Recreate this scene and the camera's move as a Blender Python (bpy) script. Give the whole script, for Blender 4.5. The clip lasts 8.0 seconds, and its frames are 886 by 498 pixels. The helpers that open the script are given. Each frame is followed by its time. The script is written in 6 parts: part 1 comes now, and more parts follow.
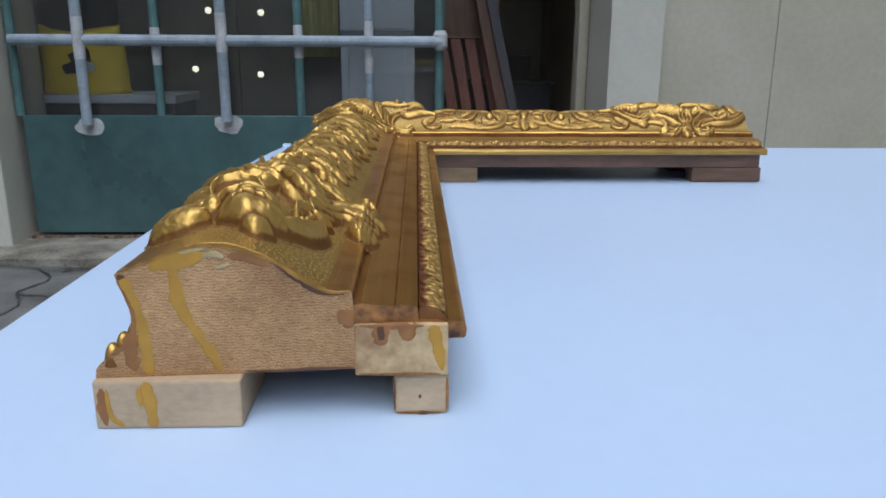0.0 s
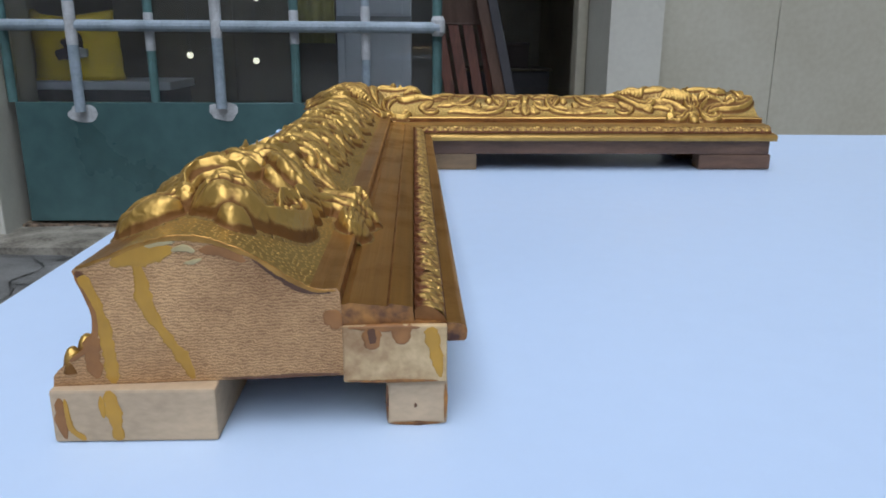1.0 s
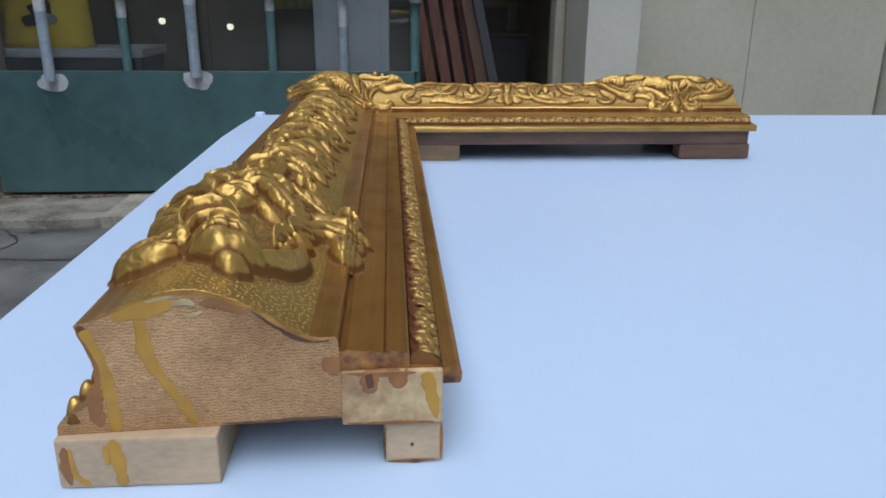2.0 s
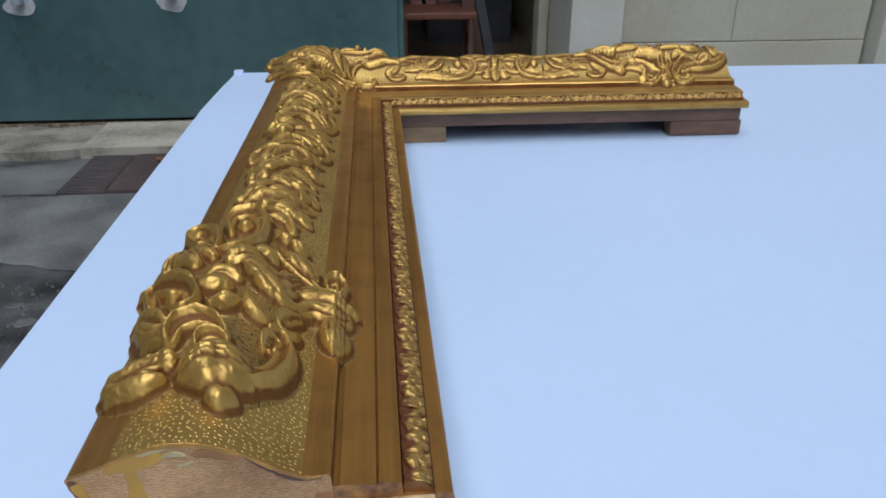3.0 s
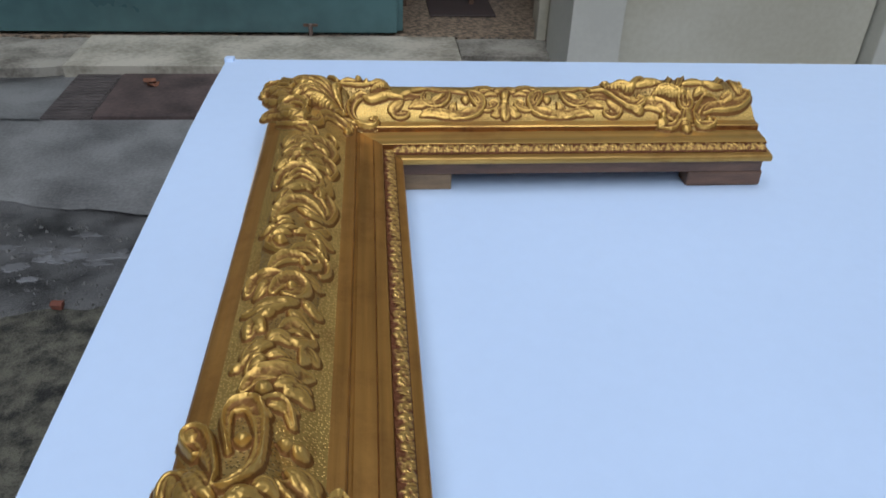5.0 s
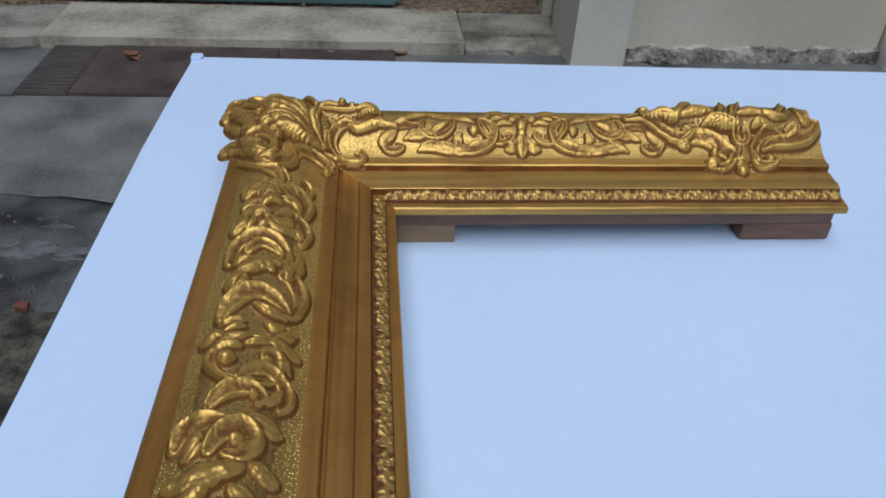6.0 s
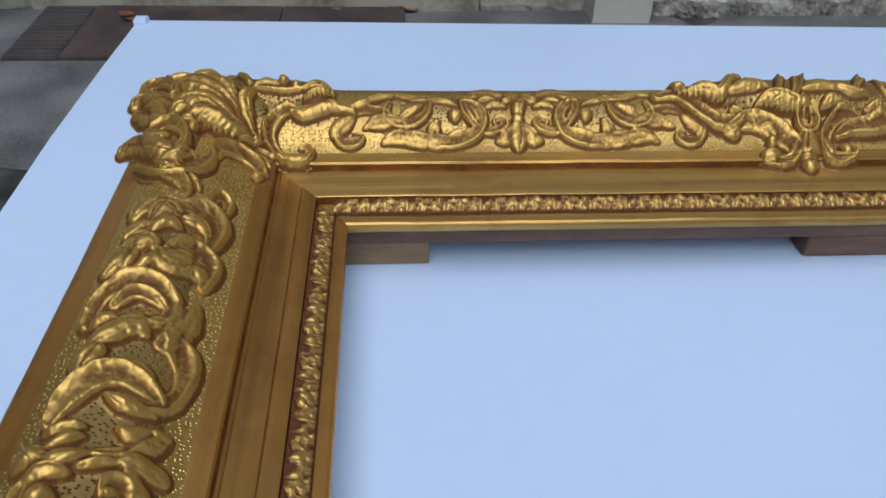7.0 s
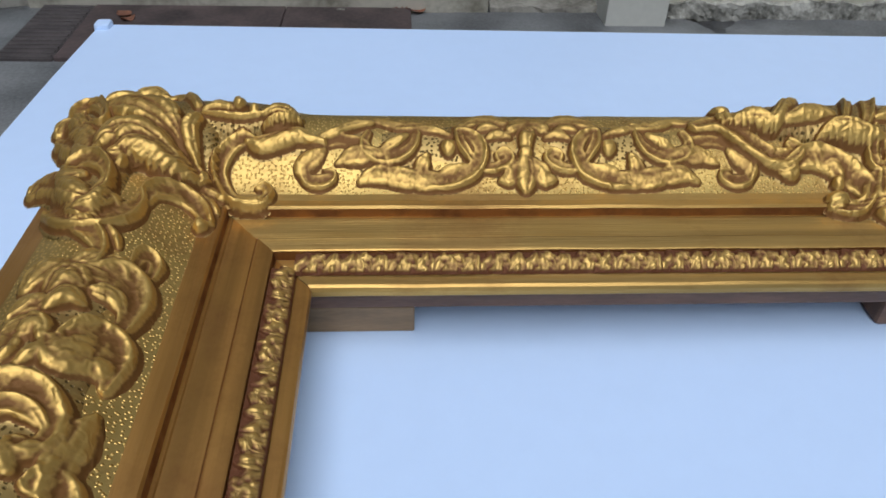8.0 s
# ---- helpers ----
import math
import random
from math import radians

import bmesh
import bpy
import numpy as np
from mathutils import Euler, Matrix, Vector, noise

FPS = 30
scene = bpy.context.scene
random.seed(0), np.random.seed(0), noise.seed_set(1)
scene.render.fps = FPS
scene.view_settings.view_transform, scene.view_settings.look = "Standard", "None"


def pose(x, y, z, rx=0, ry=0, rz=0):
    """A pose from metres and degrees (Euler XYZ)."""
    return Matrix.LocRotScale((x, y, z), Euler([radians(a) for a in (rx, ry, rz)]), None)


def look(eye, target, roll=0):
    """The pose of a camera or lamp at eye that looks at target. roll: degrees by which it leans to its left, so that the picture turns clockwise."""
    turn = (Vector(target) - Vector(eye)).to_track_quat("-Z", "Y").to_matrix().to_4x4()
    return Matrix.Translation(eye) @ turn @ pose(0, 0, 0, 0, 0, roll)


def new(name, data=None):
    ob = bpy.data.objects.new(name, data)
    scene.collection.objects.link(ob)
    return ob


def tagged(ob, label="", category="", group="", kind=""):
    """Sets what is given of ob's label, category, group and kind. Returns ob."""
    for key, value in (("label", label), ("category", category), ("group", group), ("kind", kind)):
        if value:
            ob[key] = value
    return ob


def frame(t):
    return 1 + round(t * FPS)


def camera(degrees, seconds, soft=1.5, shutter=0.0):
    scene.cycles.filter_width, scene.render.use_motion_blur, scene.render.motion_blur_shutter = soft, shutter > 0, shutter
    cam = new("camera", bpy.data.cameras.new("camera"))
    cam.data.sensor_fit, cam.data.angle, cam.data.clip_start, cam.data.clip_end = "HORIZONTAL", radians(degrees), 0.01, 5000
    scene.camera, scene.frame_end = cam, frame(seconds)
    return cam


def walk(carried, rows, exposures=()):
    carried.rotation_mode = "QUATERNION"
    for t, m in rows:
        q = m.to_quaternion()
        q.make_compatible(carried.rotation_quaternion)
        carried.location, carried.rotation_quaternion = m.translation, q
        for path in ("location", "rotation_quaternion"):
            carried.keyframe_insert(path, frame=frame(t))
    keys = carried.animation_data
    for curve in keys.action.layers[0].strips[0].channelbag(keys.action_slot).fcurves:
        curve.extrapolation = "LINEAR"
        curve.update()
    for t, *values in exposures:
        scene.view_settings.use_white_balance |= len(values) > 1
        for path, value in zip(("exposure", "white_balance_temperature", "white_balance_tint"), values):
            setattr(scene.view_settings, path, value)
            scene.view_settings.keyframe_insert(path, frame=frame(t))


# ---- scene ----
cam = camera(61.2, 8.0, soft=1.75)
METRES, EYE, TILT, LEAN, TURN = 0.8, 0.985, -14.77, -0.3, -2.0
ROWS = [
    (0.0, 0.0, 0.0, 0.0, -0.0, 0.0, 0.0),
    (0.5, 0.0004, 0.0396, 0.0006, 0.41, -0.71, 0.11),
    (1.0, -0.0003, 0.0405, 0.0023, -0.19, -0.9, -0.02),
    (1.5, -0.0082, 0.0316, 0.0121, -1.11, -1.41, 0.04),
    (3.0, -0.0077, 0.0544, 0.1485, -2.96, -10.7, 1.0),
    (3.5, -0.0073, 0.0594, 0.2134, -3.32, -13.41, 1.05),
    (4.0, -0.0103, 0.0765, 0.2869, -3.14, -15.76, 0.45),
    (4.5, -0.0143, 0.0855, 0.331, -3.09, -17.4, -0.1),
    (6.0, -0.0116, 0.359, 0.3905, -3.13, -21.26, -1.75),
    (6.5, 0.0199, 0.4616, 0.3869, -2.71, -22.82, -1.39),
    (7.0, 0.0429, 0.5548, 0.3729, -1.63, -24.44, -0.86),
    (7.5, 0.0484, 0.6299, 0.3665, -1.22, -24.73, -1.09),
    (8.0, 0.0594, 0.681, 0.3638, -0.84, -24.44, -1.1),
]
EXPOSURES = [(0.0, 0.33, 5880, 10), (4.0, 0.25, 5870, 10), (6.0, 0.19, 5870, 10), (7.0, 0.13, 5850, 10), (8.0, 0.27, 5850, 10)]
walk(cam, [(t, pose(0, 0, EYE, TILT, LEAN, TURN) @ pose(METRES * x, METRES * y, METRES * z, 90 + pitch, roll, yaw)) for t, x, y, z, yaw, pitch, roll in ROWS], EXPOSURES)

# ---- light: a bright overcast street ----
world = bpy.data.worlds.new("overcast_sky")
scene.world = world
world.use_nodes = True
wn = world.node_tree.nodes
wl = world.node_tree.links
sky = wn.new("ShaderNodeTexSky")
sky.sky_type = "NISHITA"
sky.sun_disc = False
sky.sun_elevation = radians(65)
sky.sun_rotation = radians(185)
sky.air_density = 1.0
sky.dust_density = 1.0
haze = wn.new("ShaderNodeHueSaturation")
haze.inputs["Saturation"].default_value = 0.62
wl.new(sky.outputs[0], haze.inputs["Color"])
wl.new(haze.outputs[0], wn["Background"].inputs["Color"])
wn["Background"].inputs["Strength"].default_value = 0.15
sun_data = bpy.data.lights.new("sun", "SUN")
sun_data.energy = 2.45
sun_data.angle = radians(76)
sun_data.color = (1.0, 0.97, 0.93)
sun_ob = new("sun", sun_data)
sun_ob.matrix_world = look((-0.35, -1.9, 6.0), (0.1, 0.8, 0.8))


# ---- materials ----
def mat(name, color, rough=0.5, metal=0.0, var=0.25, scale=8.0, fine=90.0, bump=0.15, bumpd=0.002, dark=None, spec=0.5, stretch=(1, 1, 1), spread=(0.5, 0.95)):
    """A surface with stains at a large scale, grain at a fine one, and relief."""
    m = bpy.data.materials.new(name)
    m.use_nodes = True
    nt = m.node_tree
    n, l = nt.nodes, nt.links
    b = n["Principled BSDF"]
    tc = n.new("ShaderNodeTexCoord")
    mp = n.new("ShaderNodeMapping")
    mp.inputs["Scale"].default_value = stretch
    l.new(tc.outputs["Object"], mp.inputs[0])
    big = n.new("ShaderNodeTexNoise")
    big.inputs["Scale"].default_value = scale
    big.inputs["Detail"].default_value = 6
    small = n.new("ShaderNodeTexNoise")
    small.inputs["Scale"].default_value = fine
    small.inputs["Detail"].default_value = 4
    for q in (big, small):
        l.new(mp.outputs[0], q.inputs["Vector"])
    mixv = n.new("ShaderNodeMath")
    mixv.operation = "MULTIPLY_ADD"
    l.new(small.outputs["Fac"], mixv.inputs[0])
    mixv.inputs[1].default_value = 0.45
    l.new(big.outputs["Fac"], mixv.inputs[2])
    ramp = n.new("ShaderNodeValToRGB")
    ramp.color_ramp.elements[0].position, ramp.color_ramp.elements[1].position = spread
    lo = dark or tuple(c * (1 - var) for c in color)
    hi = tuple(min(1, c * (1 + var * 0.6)) for c in color)
    ramp.color_ramp.elements[0].color = (*lo, 1)
    ramp.color_ramp.elements[1].color = (*hi, 1)
    l.new(mixv.outputs[0], ramp.inputs[0])
    l.new(ramp.outputs[0], b.inputs["Base Color"])
    rr = n.new("ShaderNodeMapRange")
    rr.inputs["To Min"].default_value = max(0.02, rough - 0.12)
    rr.inputs["To Max"].default_value = min(1.0, rough + 0.12)
    l.new(big.outputs["Fac"], rr.inputs["Value"])
    l.new(rr.outputs[0], b.inputs["Roughness"])
    b.inputs["Metallic"].default_value = metal
    b.inputs["Specular IOR Level"].default_value = spec
    if bump:
        bp = n.new("ShaderNodeBump")
        bp.inputs["Strength"].default_value = bump
        bp.inputs["Distance"].default_value = bumpd
        l.new(mixv.outputs[0], bp.inputs["Height"])
        l.new(bp.outputs[0], b.inputs["Normal"])
    return m


def gilt(name, color, bole, rough, metal, stipple=0.0, amount=0.5, scale=38.0, streak=(1, 1, 1), crest=0.0, dots=0, brushed=None):
    """Old gilding over red-brown bole: thin worn patches, punched dots where stippled; crest puts recess shade into the
    colour.
    """
    m = bpy.data.materials.new(name)
    m.use_nodes = True
    nt = m.node_tree
    n, l = nt.nodes, nt.links
    b = n["Principled BSDF"]
    tc = n.new("ShaderNodeTexCoord")
    mp = n.new("ShaderNodeMapping")
    mp.inputs["Scale"].default_value = streak
    l.new(tc.outputs["Object"], mp.inputs[0])
    big = n.new("ShaderNodeTexNoise")
    big.inputs["Scale"].default_value = scale
    big.inputs["Detail"].default_value = 8
    big.inputs["Roughness"].default_value = 0.62
    l.new(mp.outputs[0], big.inputs["Vector"])
    fine = n.new("ShaderNodeTexNoise")
    fine.inputs["Scale"].default_value = 420
    fine.inputs["Detail"].default_value = 4
    l.new(mp.outputs[0], fine.inputs["Vector"])
    sumv = n.new("ShaderNodeMath")
    sumv.operation = "MULTIPLY_ADD"
    l.new(fine.outputs["Fac"], sumv.inputs[0])
    sumv.inputs[1].default_value = 0.4 if crest or stipple else 0.1
    l.new(big.outputs["Fac"], sumv.inputs[2])
    tone = sumv
    # shade painted by relief: recesses go to dark bole, crests to gold
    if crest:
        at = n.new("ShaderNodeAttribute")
        at.attribute_name = "relief_shade"
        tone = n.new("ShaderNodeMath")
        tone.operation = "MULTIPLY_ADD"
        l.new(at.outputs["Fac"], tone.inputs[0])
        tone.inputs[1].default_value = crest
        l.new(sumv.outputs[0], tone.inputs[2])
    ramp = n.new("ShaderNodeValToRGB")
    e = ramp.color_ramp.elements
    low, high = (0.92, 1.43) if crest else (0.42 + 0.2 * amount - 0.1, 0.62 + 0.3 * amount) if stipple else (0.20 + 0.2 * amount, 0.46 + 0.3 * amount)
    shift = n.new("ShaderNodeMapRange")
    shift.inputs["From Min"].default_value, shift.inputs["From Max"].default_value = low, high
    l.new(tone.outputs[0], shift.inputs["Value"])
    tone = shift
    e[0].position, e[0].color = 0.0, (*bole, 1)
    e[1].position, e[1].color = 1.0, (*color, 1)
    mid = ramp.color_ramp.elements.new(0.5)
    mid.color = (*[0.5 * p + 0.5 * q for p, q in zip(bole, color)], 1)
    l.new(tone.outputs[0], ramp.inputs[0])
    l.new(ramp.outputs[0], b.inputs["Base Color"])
    rr = n.new("ShaderNodeMapRange")
    rr.inputs["To Min"].default_value, rr.inputs["To Max"].default_value = min(0.9, rough + 0.22), rough - 0.04
    l.new(tone.outputs[0], rr.inputs["Value"])
    l.new(rr.outputs[0], b.inputs["Roughness"])
    b.inputs["Metallic"].default_value = metal
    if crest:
        metal_range = n.new("ShaderNodeMapRange")
        metal_range.inputs["To Min"].default_value, metal_range.inputs["To Max"].default_value = 0.45, metal
        l.new(tone.outputs[0], metal_range.inputs["Value"])
        l.new(metal_range.outputs[0], b.inputs["Metallic"])
    bp = n.new("ShaderNodeBump")
    bp.inputs["Strength"].default_value = 0.68 if crest else 0.05
    bp.inputs["Distance"].default_value = 0.0016 if crest else 0.0012
    dent = sumv
    if crest:
        dents = n.new("ShaderNodeTexNoise")
        dents.noise_type = "RIDGED_MULTIFRACTAL"
        dents.inputs["Scale"].default_value = 170
        dents.inputs["Detail"].default_value = 3
        dents.inputs["Roughness"].default_value = 0.45
        dents.inputs["Distortion"].default_value = 0.6
        l.new(mp.outputs[0], dents.inputs["Vector"])
        dent = n.new("ShaderNodeMath")
        dent.operation = "MULTIPLY_ADD"
        dent.inputs[1].default_value = 0.35
        l.new(sumv.outputs[0], dent.inputs[0])
        l.new(dents.outputs["Fac"], dent.inputs[2])
    l.new(dent.outputs[0], bp.inputs["Height"])
    last = bp
    if brushed:
        along = n.new("ShaderNodeMapping")
        along.inputs["Scale"].default_value = brushed
        l.new(tc.outputs["Object"], along.inputs[0])
        lines = n.new("ShaderNodeTexNoise")
        lines.inputs["Scale"].default_value = 900
        lines.inputs["Detail"].default_value = 3
        l.new(along.outputs[0], lines.inputs["Vector"])
        b3 = n.new("ShaderNodeBump")
        b3.inputs["Strength"].default_value = 0.45
        b3.inputs["Distance"].default_value = 0.0005
        l.new(lines.outputs["Fac"], b3.inputs["Height"])
        l.new(bp.outputs[0], b3.inputs["Normal"])
        last = b3
        wear = n.new("ShaderNodeTexNoise")
        wear.inputs["Scale"].default_value = 120
        wear.inputs["Detail"].default_value = 5
        l.new(along.outputs[0], wear.inputs["Vector"])
        soft = n.new("ShaderNodeMapRange")
        soft.inputs["From Min"].default_value, soft.inputs["From Max"].default_value = 0.35, 0.65
        soft.inputs["To Min"].default_value, soft.inputs["To Max"].default_value = 0.72, 1.1
        l.new(wear.outputs["Fac"], soft.inputs["Value"])
        dim = n.new("ShaderNodeMixRGB")
        dim.blend_type = "MULTIPLY"
        dim.inputs[0].default_value = 1.0
        l.new(ramp.outputs[0], dim.inputs[1])
        l.new(soft.outputs[0], dim.inputs[2])
        l.new(dim.outputs[0], b.inputs["Base Color"])
    if stipple:
        vo = n.new("ShaderNodeTexVoronoi")
        vo.voronoi_dimensions = "2D"
        vo.inputs["Scale"].default_value = dots or 560
        vo.inputs["Randomness"].default_value = 0.8
        l.new(tc.outputs["Object"], vo.inputs["Vector"])
        sm = n.new("ShaderNodeMapRange")
        sm.interpolation_type = "SMOOTHSTEP"
        sm.inputs["From Min"].default_value, sm.inputs["From Max"].default_value = 0.06, 0.30
        l.new(vo.outputs["Distance"], sm.inputs["Value"])
        b2 = n.new("ShaderNodeBump")
        b2.inputs["Strength"].default_value = stipple
        b2.inputs["Distance"].default_value = 0.0006
        l.new(sm.outputs[0], b2.inputs["Height"])
        l.new(bp.outputs[0], b2.inputs["Normal"])
        last = b2
        # raised specks lighter in colour, the ground between them darker
        if not dots:
            speck = n.new("ShaderNodeMapRange")
            speck.inputs["From Min"].default_value, speck.inputs["From Max"].default_value = 0.12, 0.34
            speck.inputs["To Min"].default_value, speck.inputs["To Max"].default_value = 1.35, 0.86
            l.new(vo.outputs["Distance"], speck.inputs["Value"])
            speck_mix = n.new("ShaderNodeMixRGB")
            speck_mix.blend_type = "MULTIPLY"
            speck_mix.inputs[0].default_value = 1.0
            l.new(ramp.outputs[0], speck_mix.inputs[1])
            l.new(speck.outputs[0], speck_mix.inputs[2])
            l.new(speck_mix.outputs[0], b.inputs["Base Color"])
            b2.invert = True
            b2.inputs["Distance"].default_value = 0.0011
            vo.inputs["Scale"].default_value = 430
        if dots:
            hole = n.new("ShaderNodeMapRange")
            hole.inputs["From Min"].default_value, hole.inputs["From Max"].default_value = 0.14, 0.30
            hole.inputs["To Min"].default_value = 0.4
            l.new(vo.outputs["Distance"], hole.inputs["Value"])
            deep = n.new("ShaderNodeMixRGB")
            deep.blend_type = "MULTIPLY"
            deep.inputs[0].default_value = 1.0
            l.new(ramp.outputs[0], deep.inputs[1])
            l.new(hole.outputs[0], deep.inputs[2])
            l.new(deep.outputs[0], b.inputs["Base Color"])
    l.new(last.outputs[0], b.inputs["Normal"])
    return m


GOLD = gilt("gilt_relief_shaded", (0.59, 0.378, 0.098), (0.185, 0.082, 0.016), 0.46, 0.74, crest=0.9)
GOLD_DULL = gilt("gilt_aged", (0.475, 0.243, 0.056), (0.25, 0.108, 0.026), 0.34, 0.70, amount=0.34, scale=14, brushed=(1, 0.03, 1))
# lighter, yellower copy: the short arm's brighter sky reflection put into its colour
GOLD_DULL_SHORT_LIT = gilt("gilt_aged_short_arm_lit", (0.55, 0.335, 0.088), (0.28, 0.135, 0.034), 0.34, 0.70, amount=0.34, scale=14, brushed=(0.03, 1, 1))
GOLD_STIP = gilt("gilt_stippled", (0.60, 0.40, 0.112), (0.31, 0.155, 0.040), 0.40, 0.80, stipple=0.5, amount=0.28, scale=16)
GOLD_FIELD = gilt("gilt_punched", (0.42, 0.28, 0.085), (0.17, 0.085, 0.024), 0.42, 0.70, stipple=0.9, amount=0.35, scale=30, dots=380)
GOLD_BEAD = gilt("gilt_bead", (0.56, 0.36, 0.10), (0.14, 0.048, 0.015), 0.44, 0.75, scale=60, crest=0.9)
GLAZE = gilt("bole_glaze_line", (0.26, 0.11, 0.028), (0.11, 0.036, 0.011), 0.42, 0.6, amount=0.5, scale=60)


def end_grain(name, light, dark):
    """Sawn end grain: close wavering rings, saw marks, blotches."""
    m = mat(name, light, 0.78, var=0.3, scale=26, fine=330, bump=0.5, bumpd=0.001, dark=dark)
    n, l = m.node_tree.nodes, m.node_tree.links
    b = n["Principled BSDF"]
    tc = n.new("ShaderNodeTexCoord")
    wv = n.new("ShaderNodeTexWave")
    wv.bands_direction = "Z"
    wv.inputs["Scale"].default_value = 250
    wv.inputs["Distortion"].default_value = 10.0
    wv.inputs["Detail"].default_value = 4
    wv.inputs["Detail Scale"].default_value = 1.6
    wv.inputs["Detail Roughness"].default_value = 0.62
    l.new(tc.outputs["Object"], wv.inputs["Vector"])
    mx = n.new("ShaderNodeMixRGB")
    mx.blend_type = "MULTIPLY"
    mx.inputs[0].default_value = 0.55
    was = b.inputs["Base Color"].links[0].from_socket
    l.new(was, mx.inputs[1])
    rp = n.new("ShaderNodeValToRGB")
    rp.color_ramp.elements[0].color = (0.42, 0.33, 0.27, 1)
    rp.color_ramp.elements[0].position = 0.05
    rp.color_ramp.elements[1].position = 0.6
    l.new(wv.outputs["Fac"], rp.inputs[0])
    l.new(rp.outputs[0], mx.inputs[2])
    l.new(mx.outputs[0], b.inputs["Base Color"])
    bp = n.new("ShaderNodeBump")
    bp.inputs["Strength"].default_value = 0.5
    bp.inputs["Distance"].default_value = 0.0006
    l.new(wv.outputs["Fac"], bp.inputs["Height"])
    l.new(b.inputs["Normal"].links[0].from_socket, bp.inputs["Normal"])
    l.new(bp.outputs[0], b.inputs["Normal"])
    return m


STAINED = mat("glaze_stained_wood", (0.34, 0.155, 0.035), 0.55, var=0.5, scale=75, fine=300, bump=0.5, bumpd=0.001, dark=(0.06, 0.02, 0.010))
RAW_WOOD = end_grain("raw_end_grain", (0.58, 0.355, 0.165), (0.36, 0.195, 0.08))
AMBER = mat("amber_glaze", (0.33, 0.145, 0.04), 0.5, var=0.4, scale=70, bump=0.2, bumpd=0.0004)
GESSO = mat("chipped_gesso", (0.50, 0.40, 0.20), 0.8, var=0.3, scale=90)
# brown wood of the corner foot, its shade put into the colour
BROWN_SHADED_WOOD = mat("brown_shaded_wood", (0.23, 0.15, 0.078), 0.6, var=0.35, scale=18, fine=160, bump=0.3, bumpd=0.0006, stretch=(1, 6, 6))
WET = mat("wet_asphalt", (0.075, 0.076, 0.075), 0.36, var=0.7, scale=7.0, fine=210, bump=1.0, bumpd=0.008, dark=(0.012, 0.012, 0.012), spread=(0.56, 0.88))
CONCRETE = mat("pale_wet_concrete", (0.165, 0.169, 0.166), 0.5, var=0.35, scale=4.5, fine=90, bump=0.8, bumpd=0.006, dark=(0.075, 0.076, 0.075), spread=(0.50, 0.90))
MOSS = mat("mossy_grit", (0.085, 0.082, 0.060), 0.7, var=0.6, scale=18, fine=200, bump=1.0, bumpd=0.014, dark=(0.010, 0.010, 0.008), spread=(0.58, 0.86))
# pale grey that paints sky glints on the wet asphalt
GLINT = mat("pale_wet_glint", (0.13, 0.135, 0.14), 0.55, var=0.45, scale=9, fine=120, bump=0.5, bumpd=0.003, dark=(0.07, 0.07, 0.07))
YELLOW = mat("yellow_bag", (0.75, 0.56, 0.03), 0.5, var=0.15, scale=6, bump=0.15, bumpd=0.006)
INK = mat("dark_print", (0.06, 0.045, 0.04), 0.6, var=0.2)
OLIVE = mat("olive_curtain", (0.40, 0.38, 0.11), 0.9, var=0.25, scale=9)
LOCKER = mat("grey_locker_paint", (0.55, 0.61, 0.68), 0.5, var=0.12, scale=3)
LOCKERLINE = mat("grey_locker_trim", (0.22, 0.25, 0.27), 0.5, var=0.15, scale=3)
REDWOOD = mat("red_brown_wood", (0.20, 0.075, 0.045), 0.5, var=0.35, scale=10, fine=90, stretch=(5, 5, 1))
UMBERWOOD = mat("old_dark_wood", (0.15, 0.088, 0.06), 0.5, var=0.35, scale=8, fine=70, stretch=(4, 4, 1))
SLATE = mat("grey_board", (0.085, 0.085, 0.095), 0.6, var=0.25, scale=6)
BRICK = mat("broken_brick", (0.17, 0.06, 0.038), 0.85, var=0.3, scale=30, fine=150, bump=0.5)
LEAF = mat("fallen_leaf", (0.20, 0.085, 0.045), 0.7, var=0.4, scale=40)
PLASTER = mat("crumbled_plaster", (0.38, 0.37, 0.32), 0.85, var=0.4, scale=11, fine=70, bump=0.9, bumpd=0.012, dark=(0.085, 0.082, 0.065), spread=(0.56, 0.86))
GLASS = bpy.data.materials.new("window_glass")
GLASS.use_nodes = True
GLASS.node_tree.nodes["Principled BSDF"].inputs["Transmission Weight"].default_value = 1.0
GLASS.node_tree.nodes["Principled BSDF"].inputs["Roughness"].default_value = 0.0
GLASS.node_tree.nodes["Principled BSDF"].inputs["IOR"].default_value = 1.45
# sky reflection on the pane put in as a patchy milky haze
haze_noise = GLASS.node_tree.nodes.new("ShaderNodeTexNoise")
haze_noise.inputs["Scale"].default_value = 3.5
haze_noise.inputs["Detail"].default_value = 6
haze_level = GLASS.node_tree.nodes.new("ShaderNodeMapRange")
haze_level.inputs["To Min"].default_value, haze_level.inputs["To Max"].default_value = 0.995, 0.955
GLASS.node_tree.links.new(haze_noise.outputs["Fac"], haze_level.inputs["Value"])
GLASS.node_tree.links.new(haze_level.outputs[0], GLASS.node_tree.nodes["Principled BSDF"].inputs["Transmission Weight"])
GLASS.node_tree.nodes["Principled BSDF"].inputs["Base Color"].default_value = (0.86, 0.88, 0.88, 1)
DOT_GLOW = bpy.data.materials.new("dot_glow")
DOT_GLOW.use_nodes = True
DOT_GLOW.node_tree.nodes["Principled BSDF"].inputs["Emission Color"].default_value = (1.0, 0.93, 0.66, 1)
